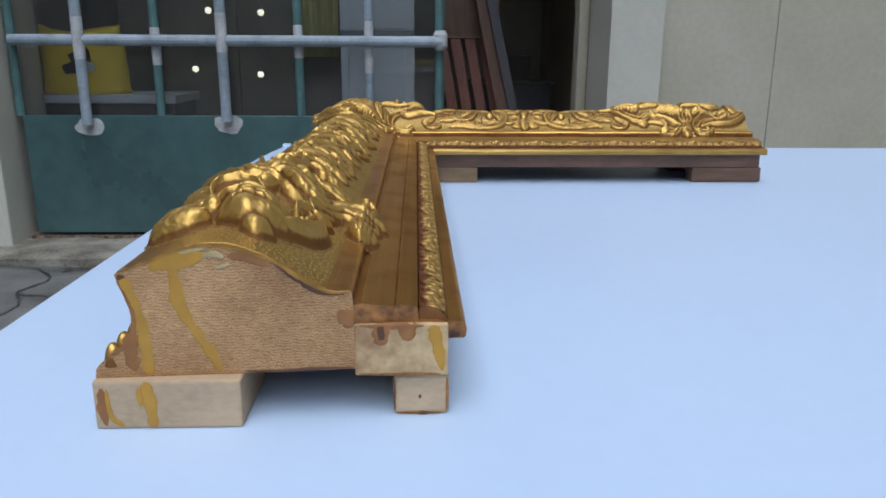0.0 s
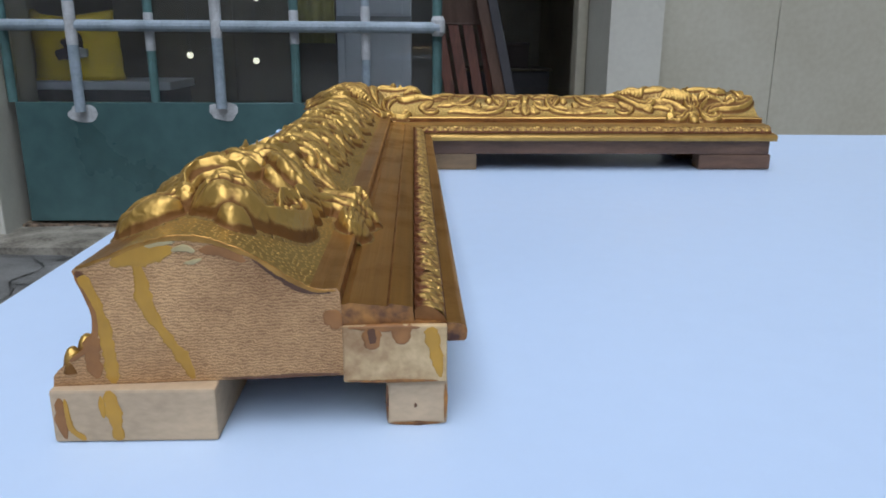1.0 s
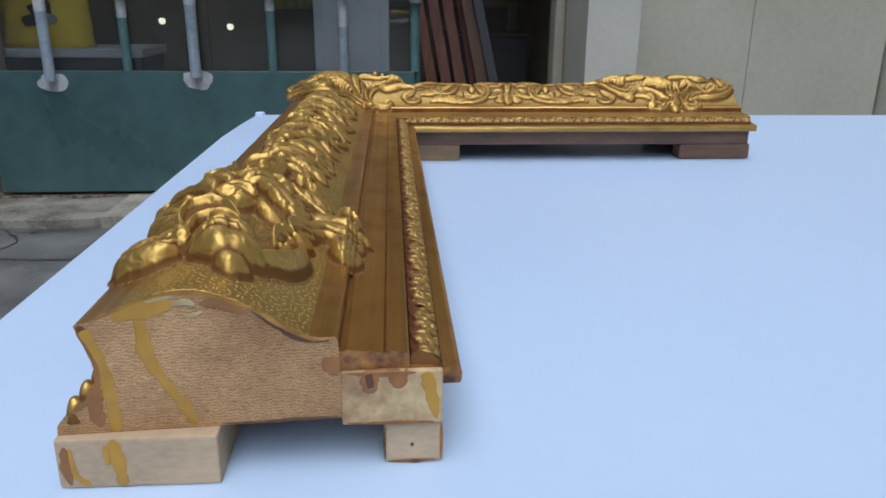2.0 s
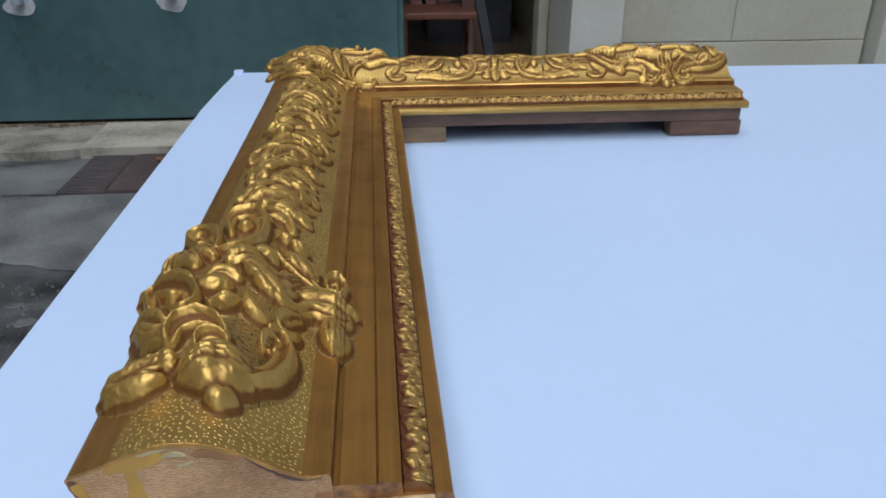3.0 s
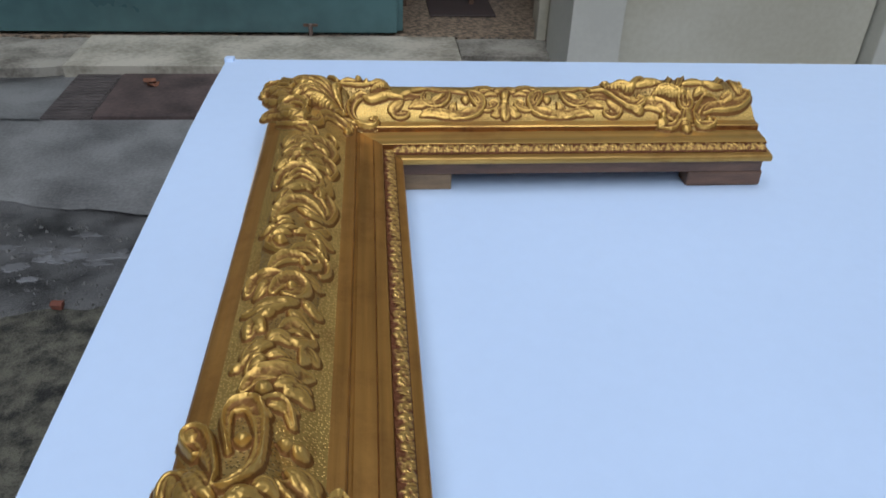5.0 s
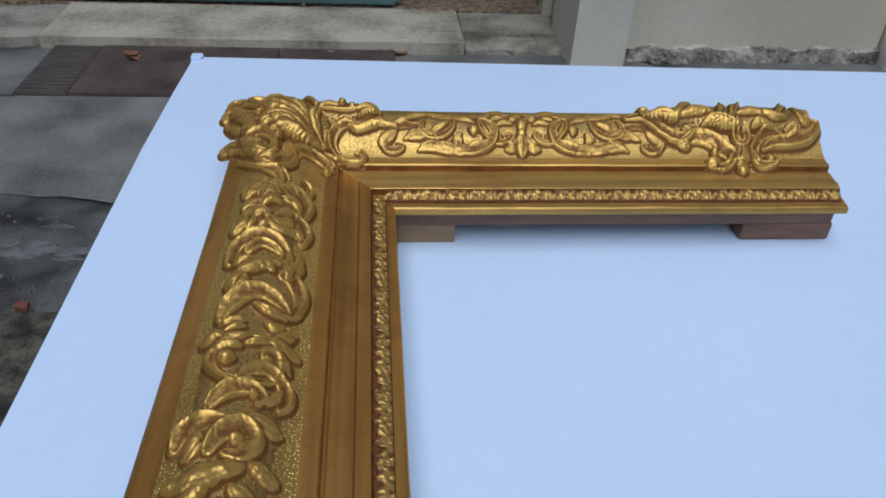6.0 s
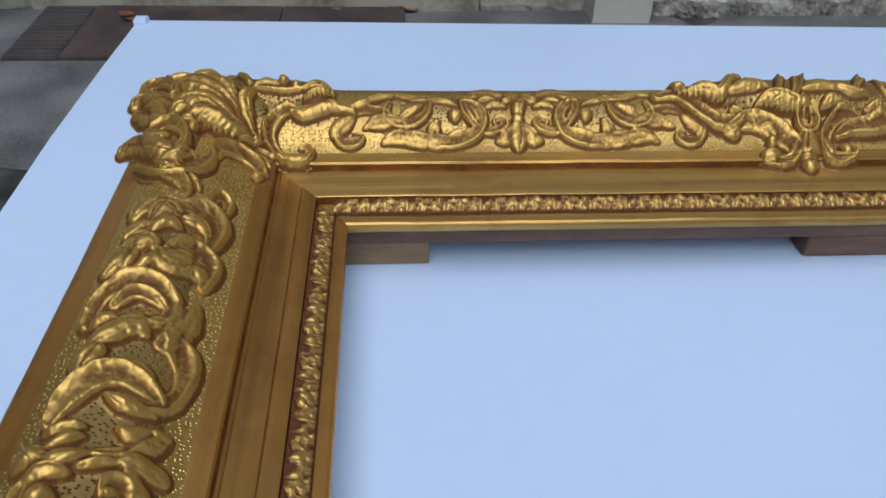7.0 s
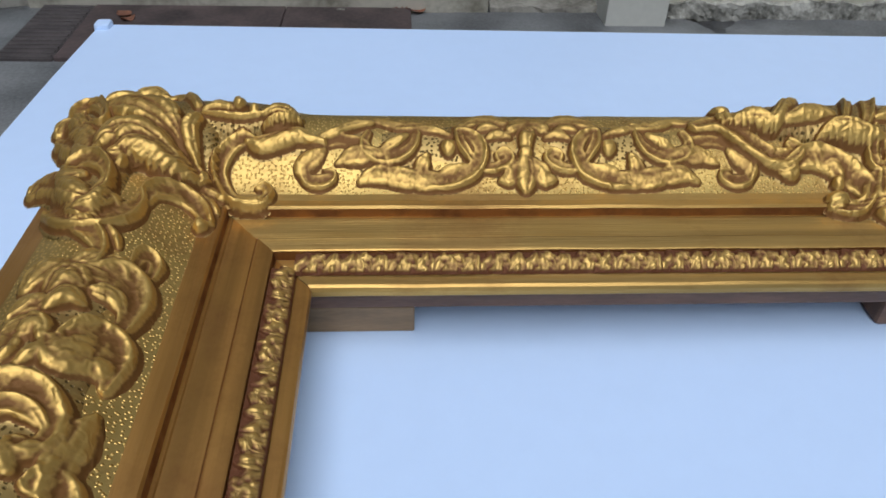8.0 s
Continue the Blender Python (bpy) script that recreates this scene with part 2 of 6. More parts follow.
DOT_GLOW.node_tree.nodes["Principled BSDF"].inputs["Emission Strength"].default_value = 0.9
PALE_WOOD = mat("pale_softwood", (0.55, 0.41, 0.26), 0.7, var=0.25, scale=20, fine=200, bump=0.3, bumpd=0.0006, stretch=(1, 1, 2.0))
CREAM_WOOD = mat("stained_offcut", (0.68, 0.52, 0.28), 0.7, var=0.3, scale=45, fine=240, bump=0.35, bumpd=0.0006, dark=(0.34, 0.2, 0.09))
DARK_WOOD = mat("walnut_brown_wood", (0.165, 0.09, 0.055), 0.55, var=0.4, scale=18, fine=160, bump=0.3, bumpd=0.0006, stretch=(1, 6, 6))
OCHRE = mat("ochre_size", (0.50, 0.27, 0.03), 0.4, var=0.2, scale=60, bump=0.2, bumpd=0.0004)
UMBER = mat("umber_glaze", (0.12, 0.05, 0.018), 0.45, var=0.4, scale=70, bump=0.2, bumpd=0.0004)
TABLE = mat("white_laminate", (0.57, 0.72, 0.94), 0.38, var=0.03, scale=3, fine=60, bump=0.02, bumpd=0.0004)
STEEL = mat("grey_steel", (0.25, 0.26, 0.27), 0.4, 0.9, var=0.2)
RUSTED = mat("rusty_steel", (0.24, 0.18, 0.15), 0.6, 0.3, var=0.5, scale=40, fine=160)
GREEN = mat("green_gate_paint", (0.07, 0.142, 0.145), 0.30, var=0.35, scale=1.6, fine=11, bump=0.08, bumpd=0.003)
BARPAINT = mat("pale_blue_bar_paint", (0.33, 0.40, 0.47), 0.5, var=0.3, scale=9, fine=60, dark=(0.2, 0.26, 0.3))
BARGREEN = mat("sea_green_bar_paint", (0.10, 0.20, 0.20), 0.5, var=0.3, scale=9, fine=60)
PUTTY = mat("pale_primer", (0.55, 0.58, 0.6), 0.7, var=0.3, scale=12)
CREAM = mat("cream_wall_paint", (0.54, 0.53, 0.44), 0.65, var=0.12, scale=1.6, fine=40, bump=0.12, bumpd=0.004, dark=(0.46, 0.44, 0.34))
PILASTER = mat("pale_pilaster_paint", (0.60, 0.60, 0.53), 0.65, var=0.1, scale=2.5, fine=50, bump=0.12, bumpd=0.004)
FRAMEPAINT = mat("door_frame_paint", (0.46, 0.44, 0.35), 0.55, var=0.15, scale=5, fine=40)
MARBLE = mat("worn_marble", (0.42, 0.395, 0.32), 0.5, var=0.25, scale=4.5, fine=45, bump=0.2, bumpd=0.003, dark=(0.20, 0.185, 0.14), spread=(0.52, 0.84))
SILLSTONE = mat("grimy_sill_stone", (0.29, 0.275, 0.23), 0.65, var=0.3, scale=6, fine=60, bump=0.5, bumpd=0.005, dark=(0.11, 0.10, 0.08), spread=(0.52, 0.86))
RUST = mat("brown_plate", (0.10, 0.072, 0.066), 0.6, 0.2, var=0.45, scale=7, fine=60, dark=(0.035, 0.026, 0.024))
GRATE = mat("grate_iron", (0.085, 0.072, 0.068), 0.65, 0.2, var=0.4, scale=10)
ROOM = mat("dim_room_wall", (0.5, 0.46, 0.35), 0.8, var=0.3, scale=1.5)
ROOMDARK = mat("dark_cupboard", (0.115, 0.10, 0.062), 0.5, var=0.4, scale=4)
TERRAZZO = mat("terrazzo", (0.30, 0.23, 0.16), 0.4, var=0.5, scale=45, fine=130, bump=0.05, dark=(0.05, 0.04, 0.03), spread=(0.58, 0.86))
# tone of the unseen upper wall, set to dim the gilding's reflections
UPPERWALL = mat("upper_wall_plaster", (0.17, 0.16, 0.135), 0.8, var=0.2, scale=0.7, fine=30)
STREETWALL = mat("street_plaster", (0.17, 0.15, 0.125), 0.8, var=0.2, scale=0.7, fine=30)


# ---- helpers of the place ----
def finish(ob, material, parent=None, smooth=False):
    for one in (material if isinstance(material, (list, tuple)) else [material]):
        ob.data.materials.append(one)
    if smooth:
        for p in ob.data.polygons:
            p.use_smooth = True
    if parent is not None:
        ob.parent = parent
    return ob


def part(name, bm, material, parent=None, label="", smooth=False):
    me = bpy.data.meshes.new(name)
    bm.normal_update()
    bm.to_mesh(me)
    bm.free()
    ob = finish(new(name, me), material, parent, smooth)
    if label:
        tagged(ob, label)
    return ob


def mesh_part(name, verts, faces, material, parent=None, label="", smooth=True):
    me = bpy.data.meshes.new(name)
    me.from_pydata([tuple(map(float, v)) for v in verts], [], faces)
    me.update()
    ob = finish(new(name, me), material, parent, smooth)
    if label:
        tagged(ob, label)
    return ob


def empty(name, at=(0, 0, 0)):
    ob = new(name)
    ob.empty_display_size = 0.05
    ob.location = at
    return ob


def box(x0, x1, y0, y1, z0, z1, bevel=0.0, seg=2, bm=None):
    own = bmesh.new() if bm is None else bm
    r = bmesh.ops.create_cube(own, size=1.0, matrix=Matrix.Translation(((x0 + x1) / 2, (y0 + y1) / 2, (z0 + z1) / 2)) @ Matrix.Diagonal((x1 - x0, y1 - y0, z1 - z0, 1)))
    if bevel:
        es = list({e for v in r["verts"] for e in v.link_edges})
        bmesh.ops.bevel(own, geom=es, offset=bevel, segments=seg, profile=0.6, affect="EDGES")
    return own


def tube(points, radius, sides=10, bm=None, taper=None):
    """A round bar through points."""
    own = bmesh.new() if bm is None else bm
    pts = [Vector(p) for p in points]
    rings = []
    for i, p in enumerate(pts):
        way = (pts[min(i + 1, len(pts) - 1)] - pts[max(i - 1, 0)]).normalized()
        side = way.orthogonal().normalized() if abs(way.z) > 0.9 else way.cross(Vector((0, 0, 1))).normalized()
        up = side.cross(way)
        r = radius * (taper[i] if taper else 1)
        rings.append([own.verts.new(p + r * (math.cos(a) * side + math.sin(a) * up)) for a in [2 * math.pi * k / sides for k in range(sides)]])
    for a, b in zip(rings, rings[1:]):
        for k in range(sides):
            own.faces.new((a[k], a[(k + 1) % sides], b[(k + 1) % sides], b[k]))
    own.faces.new(rings[0][::-1])
    own.faces.new(rings[-1])
    return own


def ground_sheet():
    xs = np.unique(np.concatenate([np.linspace(-60, -3, 8), np.linspace(-3, 3, 70), np.linspace(3, 60, 8)]))
    ys = np.unique(np.concatenate([np.linspace(-60, 0, 8), np.linspace(0, 3.6, 50), np.linspace(3.6, 60, 8)]))
    vs, fs = [], []
    for y in ys:
        for x in xs:
            near = abs(x) < 3 and 0 < y < 3.4
            vs.append((x, y, 0.012 * noise.noise(Vector((x * 1.3, y * 1.3, 0))) - 0.012 if near else -0.012))
    w = len(xs)
    for j in range(len(ys) - 1):
        for i in range(w - 1):
            fs.append((j * w + i, j * w + i + 1, (j + 1) * w + i + 1, (j + 1) * w + i))
    return tagged(mesh_part("ground", vs, fs, WET), "wet patched grey concrete and asphalt street", "ground", kind="structure")


ground_sheet()

# ---- the table ----
TOP = 0.833


def worktable():
    t = empty("work_table", (0.4, 0.5, 0))
    t["label"], t["category"] = "white laminate-topped work table on steel trestles", "table"
    inv = Matrix.Translation((-0.4, -0.5, 0))
    bm = bmesh.new()
    # the board sags a little towards its far edge
    rows = [(-0.233, 1.30, -0.30, -0.30, 0.0), (-0.2318, 1.30, 1.055, 1.05, 0.0), (-0.2312, 1.30, 1.20, 1.18, -0.0045), (-0.2306, 1.30, 1.327, 1.300, -0.0105)]
    upper = [(bm.verts.new((x0, y0, TOP + dz)), bm.verts.new((x1, y1, TOP + dz))) for x0, x1, y0, y1, dz in rows]
    lower = [(bm.verts.new((x0, y0, TOP + dz - 0.02)), bm.verts.new((x1, y1, TOP + dz - 0.02))) for x0, x1, y0, y1, dz in rows]
    for (a, b), (c, e) in zip(upper, upper[1:]):
        bm.faces.new((a, b, e, c))
    for (a, b), (c, e) in zip(lower, lower[1:]):
        bm.faces.new((a, c, e, b))
    for k in range(len(rows) - 1):
        bm.faces.new((upper[k][0], upper[k + 1][0], lower[k + 1][0], lower[k][0]))
        bm.faces.new((upper[k][1], lower[k][1], lower[k + 1][1], upper[k + 1][1]))
    bm.faces.new((upper[0][0], lower[0][0], lower[0][1], upper[0][1]))
    bm.faces.new((upper[-1][0], upper[-1][1], lower[-1][1], lower[-1][0]))
    bmesh.ops.transform(bm, matrix=inv, verts=bm.verts)
    top = part("tabletop", bm, TABLE, t, "white laminate board")
    part("corner_tip", box(-0.233 - 0.4, -0.218 - 0.4, 1.313 - 0.5, 1.329 - 0.5, TOP - 0.024, TOP - 0.005, 0.003), TABLE, t, "curled white corner of the covering")
    for x in (0.05, 1.05):
        for y in (-0.1, 1.05):
            for s in (-1, 1):
                leg = tube([(x + 0.22 * s - 0.4, y - 0.5, 0.0), (x + 0.05 * s - 0.4, y - 0.5, TOP - 0.06)], 0.014)
                part("leg", leg, STEEL, t)
        part("beam", box(x - 0.06 - 0.4, x + 0.06 - 0.4, -0.15 - 0.5, 1.10 - 0.5, TOP - 0.062, TOP - 0.0205, 0.004), STEEL, t)
    return t


worktable()

# ---- the gilded frame: an L of two mitred arms ----
LIP_X, LIP_Y = 0.020, 0.880
END_Y, END_X = 0.289, 0.4185
ENDSLOPE = -0.03
# height over the table by distance from the sight edge
PROFILE = [(0.0, 0.0345), (-0.0008, 0.0355), (-0.0011, 0.0385), (-0.0004, 0.0406), (0.0012, 0.0414), (0.0066, 0.0420), (0.0072, 0.0416), (0.0085, 0.0424), (0.0185, 0.0432), (0.0192, 0.0428),
           (0.0197, 0.0482), (0.0206, 0.0486), (0.0280, 0.0500), (0.0287, 0.0498), (0.0291, 0.0486), (0.0297, 0.0490), (0.0435, 0.0509), (0.0448, 0.0502), (0.0464, 0.0502), (0.0468, 0.0552), (0.0478, 0.0566),
           (0.053, 0.0564), (0.0577, 0.0572), (0.0634, 0.0597), (0.0678, 0.0630), (0.0722, 0.0662), (0.0787, 0.0706), (0.0852, 0.0738), (0.0895, 0.0755), (0.096, 0.0771), (0.104, 0.0776), (0.1115, 0.0765),
           (0.118, 0.0745), (0.1245, 0.0720), (0.1315, 0.0696), (0.1385, 0.0675), (0.1405, 0.0655), (0.1400, 0.0640), (0.1385, 0.0610), (0.1360, 0.0550), (0.1347, 0.0490), (0.1347, 0.0440), (0.1364, 0.0382),
           (0.1404, 0.0350), (0.1460, 0.0305), (0.1500, 0.0275), (0.1515, 0.0255), (0.1520, 0.0215)]
# the part of it that faces up
PD = np.array([p[0] for p in PROFILE[4:37]])
PZ = np.array([p[1] for p in PROFILE[4:37]])


def slim(d, u):
    """The long arm is a little narrower towards the mitre."""
    return 1 - 0.028 * min(1.0, max(0.0, (u - 0.30) / 0.5)) * min(1.0, d / 0.14)


def sag(d, x):
    """The short arm lies a little lower and its back falls away sooner; d and x (from the inner corner) in metres."""
    on = np.clip((np.asarray(x) + 0.05) / 0.07, 0, 1)
    return (0.0009 * np.clip((np.asarray(d) - 0.055) / 0.02, 0, 1) + 0.34 * np.clip(np.asarray(d) - 0.112, 0, None)) * on * on * (3 - 2 * on)


def end_y(d):
    return END_Y + (0.153 - d) * 0.06


frame_thing = empty("picture_frame", (LIP_X, LIP_Y, TOP))
tagged(frame_thing, "ornate carved gilded picture frame corner on wooden feet", "picture frame")
FRAME_INV = Matrix.Translation((-LIP_X, -LIP_Y, -TOP))


def frame_part(name, verts, faces, material, parent=None, label="", smooth=True):
    """A part of the frame, its places given in the room."""
    vs = [(v[0] - LIP_X, v[1] - LIP_Y, v[2] - TOP) for v in verts]
    return mesh_part(name, vs, faces, material, parent or frame_thing, label, smooth)


def dense_profile():
    out = []
    for (d0, z0), (d1, z1) in zip(PROFILE, PROFILE[1:]):
        k = max(1, int(math.hypot(d1 - d0, z1 - z0) / 0.004))
        out += [(d0 + (d1 - d0) * i / k, z0 + (z1 - z0) * i / k) for i in range(k)]
    return out + [PROFILE[-1]]


def moulding(arm):
    prof = dense_profile() + [(0.046, 0.0215), (0.046, 0.0345)]
    n, steps = len(prof), 60
    vs, fs, ms = [], [], []
    for i in range(steps + 1):
        f = i / steps
        for d, z in prof:
            if arm == 1:
                a, b = end_y(d), LIP_Y + d
            else:
                a, b = END_X - ENDSLOPE * d, LIP_X - d
            u = a + (b - a) * f
            wear = 0.0005 * noise.noise(Vector((u * 25, d * 60, z * 60 + arm * 5)))
            zz = TOP + z + wear - (float(sag(d, u - LIP_X)) if arm == 2 and z > 0.03 else 0)
            vs.append((LIP_X - d * slim(d, u), u, zz) if arm == 1 else (u, LIP_Y + d, zz))
    for i in range(steps):
        for k in range(n):
            a, b = i * n + k, i * n + (k + 1) % n
            c, e = (i + 1) * n + (k + 1) % n, (i + 1) * n + k
            fs.append((a, b, c, e) if arm == 2 else (a, e, c, b))
            d = prof[k][0]
            inner = k >= len(prof) - 3
            step = any(lo <= d and prof[(k + 1) % n][0] <= hi for lo, hi in ((0.0184, 0.0200), (0.0286, 0.0298), (0.0454, 0.0470))) and d < 0.06
            ms.append(4 if step and not inner and prof[k][1] > 0.04 else 2 if inner else (1 if 0.0577 <= d < 0.124 and prof[k][1] > 0.05 else 0))
    cut = next(k for k in range(n) if prof[k][0] >= 0.0460)
    body = list(range(cut, n - 1))
    steps_end = list(range(0, cut + 1)) + [n - 1]
    for ring, m in ((body, 3), (steps_end, 5)):
        fs.append(tuple(ring) if arm == 1 else tuple(ring)[::-1])
        ms.append(m)
    ob = frame_part("moulding", vs, fs, [GOLD_DULL if arm == 1 else GOLD_DULL_SHORT_LIT, GOLD_STIP, DARK_WOOD, RAW_WOOD, GLAZE, STAINED], label="gilded stepped moulding with a stippled swell", smooth=False)
    for p, m in zip(ob.data.polygons, ms):
        p.material_index = m
        p.use_smooth = m == 1
    last = steps * n
    for e in ob.data.edges:
        a, b = e.vertices
        if max(a, b) < n or min(a, b) >= last:
            e.use_edge_sharp = True
    return ob


ARM = {1: moulding(1), 2: moulding(2)}


def local_box(name, x0, x1, y0, y1, z0, z1, bevel, material, parent=None, label=""):
    bm = box(x0, x1, y0, y1, z0, z1, bevel)
    bmesh.ops.transform(bm, matrix=FRAME_INV, verts=bm.verts)
    return part(name, bm, material, parent or frame_thing, label)


def rail(arm):
    """The batten under the sight edge."""
    if arm == 1:
        return local_box("batten", LIP_X - 0.0462, LIP_X - 0.0068, END_Y + 0.0085, LIP_Y + 0.0075, TOP + 0.0190, TOP + 0.0400, 0.0015, CREAM_WOOD, label="pale batten stained with glaze")
    return local_box("batten", LIP_X - 0.006, END_X - 0.004, LIP_Y + 0.008, LIP_Y + 0.0457, TOP + 0.0185, TOP + 0.0388, 0.0012, DARK_WOOD, label="dark brown wooden batten")


rail(1)
local_box("batten_end", LIP_X - 0.0462, LIP_X - 0.0068, END_Y + 0.0053, END_Y + 0.0084, TOP + 0.0189, TOP + 0.0420, 0.0008, CREAM_WOOD, label="cream sawn end of the batten")
rail(2)
# feet: a wide one under the outer edge and a narrow one under the batten
local_box("foot", LIP_X - 0.1526, LIP_X - 0.0925, END_Y - 0.0035, END_Y + 0.082, TOP + 0.0002, TOP + 0.0213, 0.0012, PALE_WOOD, label="pale planed wooden block")
local_box("foot", LIP_X - 0.0302, LIP_X - 0.0064, END_Y + 0.0066, END_Y + 0.09, TOP + 0.0002, TOP + 0.0187, 0.0018, PALE_WOOD, label="narrow pale wooden block")
local_box("foot", LIP_X - 0.153, LIP_X - 0.0935, 0.80, 1.03, TOP + 0.0002, TOP + 0.0213, 0.0016, PALE_WOOD)
local_box("foot", LIP_X - 0.031, 0.073, LIP_Y + 0.0085, LIP_Y + 0.033, TOP + 0.0002, TOP + 0.0183, 0.001, BROWN_SHADED_WOOD)
local_box("foot", 0.333, 0.418, LIP_Y + 0.0085, LIP_Y + 0.033, TOP + 0.0002, TOP + 0.0183, 0.0028, DARK_WOOD, label="brown wooden block with rounded corners")
local_box("foot", 0.335, 0.416, LIP_Y + 0.0935, LIP_Y + 0.152, TOP + 0.0002, TOP + 0.0213, 0.002, DARK_WOOD)


# ---- carved and pressed ornament ----
def spline(pts, per=7):
    """A smooth curve through a few points."""
    p = [np.array(q, float) for q in pts]
    if len(p) == 1:
        return [p[0]]
    p = [2 * p[0] - p[1]] + p + [2 * p[-1] - p[-2]]
    out = []
    for i in range(1, len(p) - 2):
        a, b, c, e = p[i - 1], p[i], p[i + 1], p[i + 2]
        k = max(4, min(per + 4, int(np.linalg.norm(c - b) / 1.3)))
        for j in range(k):
            t = j / k
            out.append(0.5 * (2 * b + (c - a) * t + (2 * a - 5 * b + 4 * c - e) * t * t + (3 * b - a - 3 * c + e) * t ** 3))
    return out + [p[-2]]


# broad raised grounds under the corner, the cartouches and the long run: (half widths, height, line)
FIELDS = [
    ((16.0, 38.0, 24.0), 6.0, [(-97.0, -392.0), (-104.0, -450.0), (-104.0, -505.0), (-94.0, -552.0)]),
    ((10.0, 27.0, 18.0), 8.0, [(230.0, 100.0), (290.0, 104.0), (350.0, 104.0), (396.0, 98.0)]),
    ((7.0, 12.0, 7.0), 0.9, [(34.0, 88.0), (76.0, 86.0), (112.0, 92.0)]),
    ((7.0, 12.0, 7.0), 0.9, [(125.0, 92.0), (161.0, 86.0), (203.0, 88.0)]),
    ((14.0, 40.0, 32.0), 8.0, [(-58.0, 56.0), (-90.0, 88.0), (-132.0, 130.0)]),
    ((18.0, 20.0, 8.0), 7.5, [(-100.0, 114.0), (-50.0, 106.0), (-8.0, 98.0)]),
    ((18.0, 18.0, 8.0), 5.0, [(-114.0, 100.0), (-110.0, 44.0), (-100.0, 0.0)]),
    ((14.0, 24.0, 16.0), 3.4, [(-88.0, -24.0), (-90.0, -140.0), (-90.0, -270.0), (-90.0, -388.0)]),
]


def height_map():
    """Heights over the table of the moulding with its raised grounds, on a 1 mm grid."""
    xs, ys = np.arange(-175, 431), np.arange(-606, 171)
    gx, gy = np.meshgrid(xs.astype(float), ys.astype(float))
    d = np.maximum(-gx, gy) / 1000
    z = sum(np.interp(d + k * 0.002, PD, PZ) for k in (-1, 0, 1)) / 3 * 1000
    z = z - np.where(gy > -gx, 1000 * sag(d, gx / 1000), 0)
    raised = np.zeros_like(z)
    for w, h, pts in FIELDS:
        line = np.array(spline(pts, 12))
        m = len(line)
        best, at = np.full(z.shape, 1e9), np.zeros(z.shape)
        for i, p in enumerate(line):
            r = np.hypot(gx - p[0], gy - p[1])
            near = r < best
            best, at = np.where(near, r, best), np.where(near, i / (m - 1), at)
        cap = np.clip(1 - np.abs(2 * at - 1) ** 4, 0, 1) ** 0.6
        wide = np.where(at < 0.5, w[0] + (w[1] - w[0]) * 2 * at, w[1] + (w[2] - w[1]) * (2 * at - 1)) * (0.3 + 0.7 * cap)
        raised = np.maximum(raised, h * cap * np.clip(1 - (best / wide) ** 4, 0, 1) ** 0.7)
    bare = z
    z = z + raised
    return z, bare


HEIGHT, BARE = height_map()


def lay(group, name, kind, height, *points):
    """Notes one piece of carving: points are x, y and half width in millimetres."""
    group.append((name, kind, height, points))


def dome_mesh(at, w, h, rnd, place):
    """A carved knob: a flattened, slightly squashed dome with a chased swirl."""
    vs, fs, tone = [], [], []
    rings, around = 11, 26
    ph = rnd.random() * 20
    sx, sy = 1 + 0.16 * (rnd.random() - 0.5), 1 + 0.16 * (rnd.random() - 0.5)
    for i in range(rings + 1):
        q = 1.06 * (1 - i / rings)
        for k in range(around):
            b = 2 * math.pi * k / around
            lump = 1 + 0.12 * noise.noise(Vector((math.cos(b) * 1.3, math.sin(b) * 1.3, q + ph)))
            dome = max(0.0, 1 - min(q, 1.0) ** 2.6) ** 0.62
            cut = 0.16 * max(0.0, math.cos(b - 2.6 * q + ph)) ** 6 * min(1.0, 2 * q)
            r = w * q * lump
            vs.append(place((at[0] + sx * r * math.cos(b)) / 1000, (at[1] + sy * r * math.sin(b)) / 1000, (0.05 + h * dome * (1 - cut)) / 1000))
            # rim and swirl cut painted darker, as shade
            tone.append(max(0.0, 1 - min(q, 1.0) ** 3) * (1 - 3 * cut))
    for i in range(rings):
        for k in range(around):
            q = (k + 1) % around
            fs.append((i * around + k, i * around + q, (i + 1) * around + q, (i + 1) * around + k))
    return vs, fs, tone


def film_mesh(w, h, pts, seed, place):
    """A thin spilt film along a line, with an uneven edge."""
    ph = random.Random(seed).random() * 20
    line = spline(pts)
    m, cross = len(line), 13
    length = sum(float(np.linalg.norm(b - a)) for a, b in zip(line, line[1:]))
    vs, fs = [], []
    for i, p in enumerate(line):
        s = i / (m - 1)
        way = line[min(i + 1, m - 1)] - line[max(i - 1, 0)]
        way = way / (np.linalg.norm(way) + 1e-9)
        side = np.array((-way[1], way[0]))
        cap = max(0.0, 1 - abs(2 * s - 1) ** 6) ** 0.6
        wide = float(np.interp(s, (0, 0.5, 1), w)) * (0.30 + 0.70 * cap)
        wide *= 1 + 0.45 * noise.noise(Vector((s * length / 6, ph, 0))) + 0.3 * noise.noise(Vector((s * length / 2, ph, 5)))
        for k in range(cross):
            c = -1 + 2 * k / (cross - 1)
            x, y = p + side * wide * c * (1 + 0.25 * noise.noise(Vector((s * length / 1.2, ph, 3 + c))))
            vs.append(place(float(x) / 1000, float(y) / 1000, (0.05 + 0.74 * h * cap * max(0.0, 1 - abs(c) ** 6) ** 0.5) / 1000))
    for i in range(m - 1):
        for k in range(cross - 1):
            fs.append((i * cross + k, i * cross + k + 1, (i + 1) * cross + k + 1, (i + 1) * cross + k))
    return vs, fs


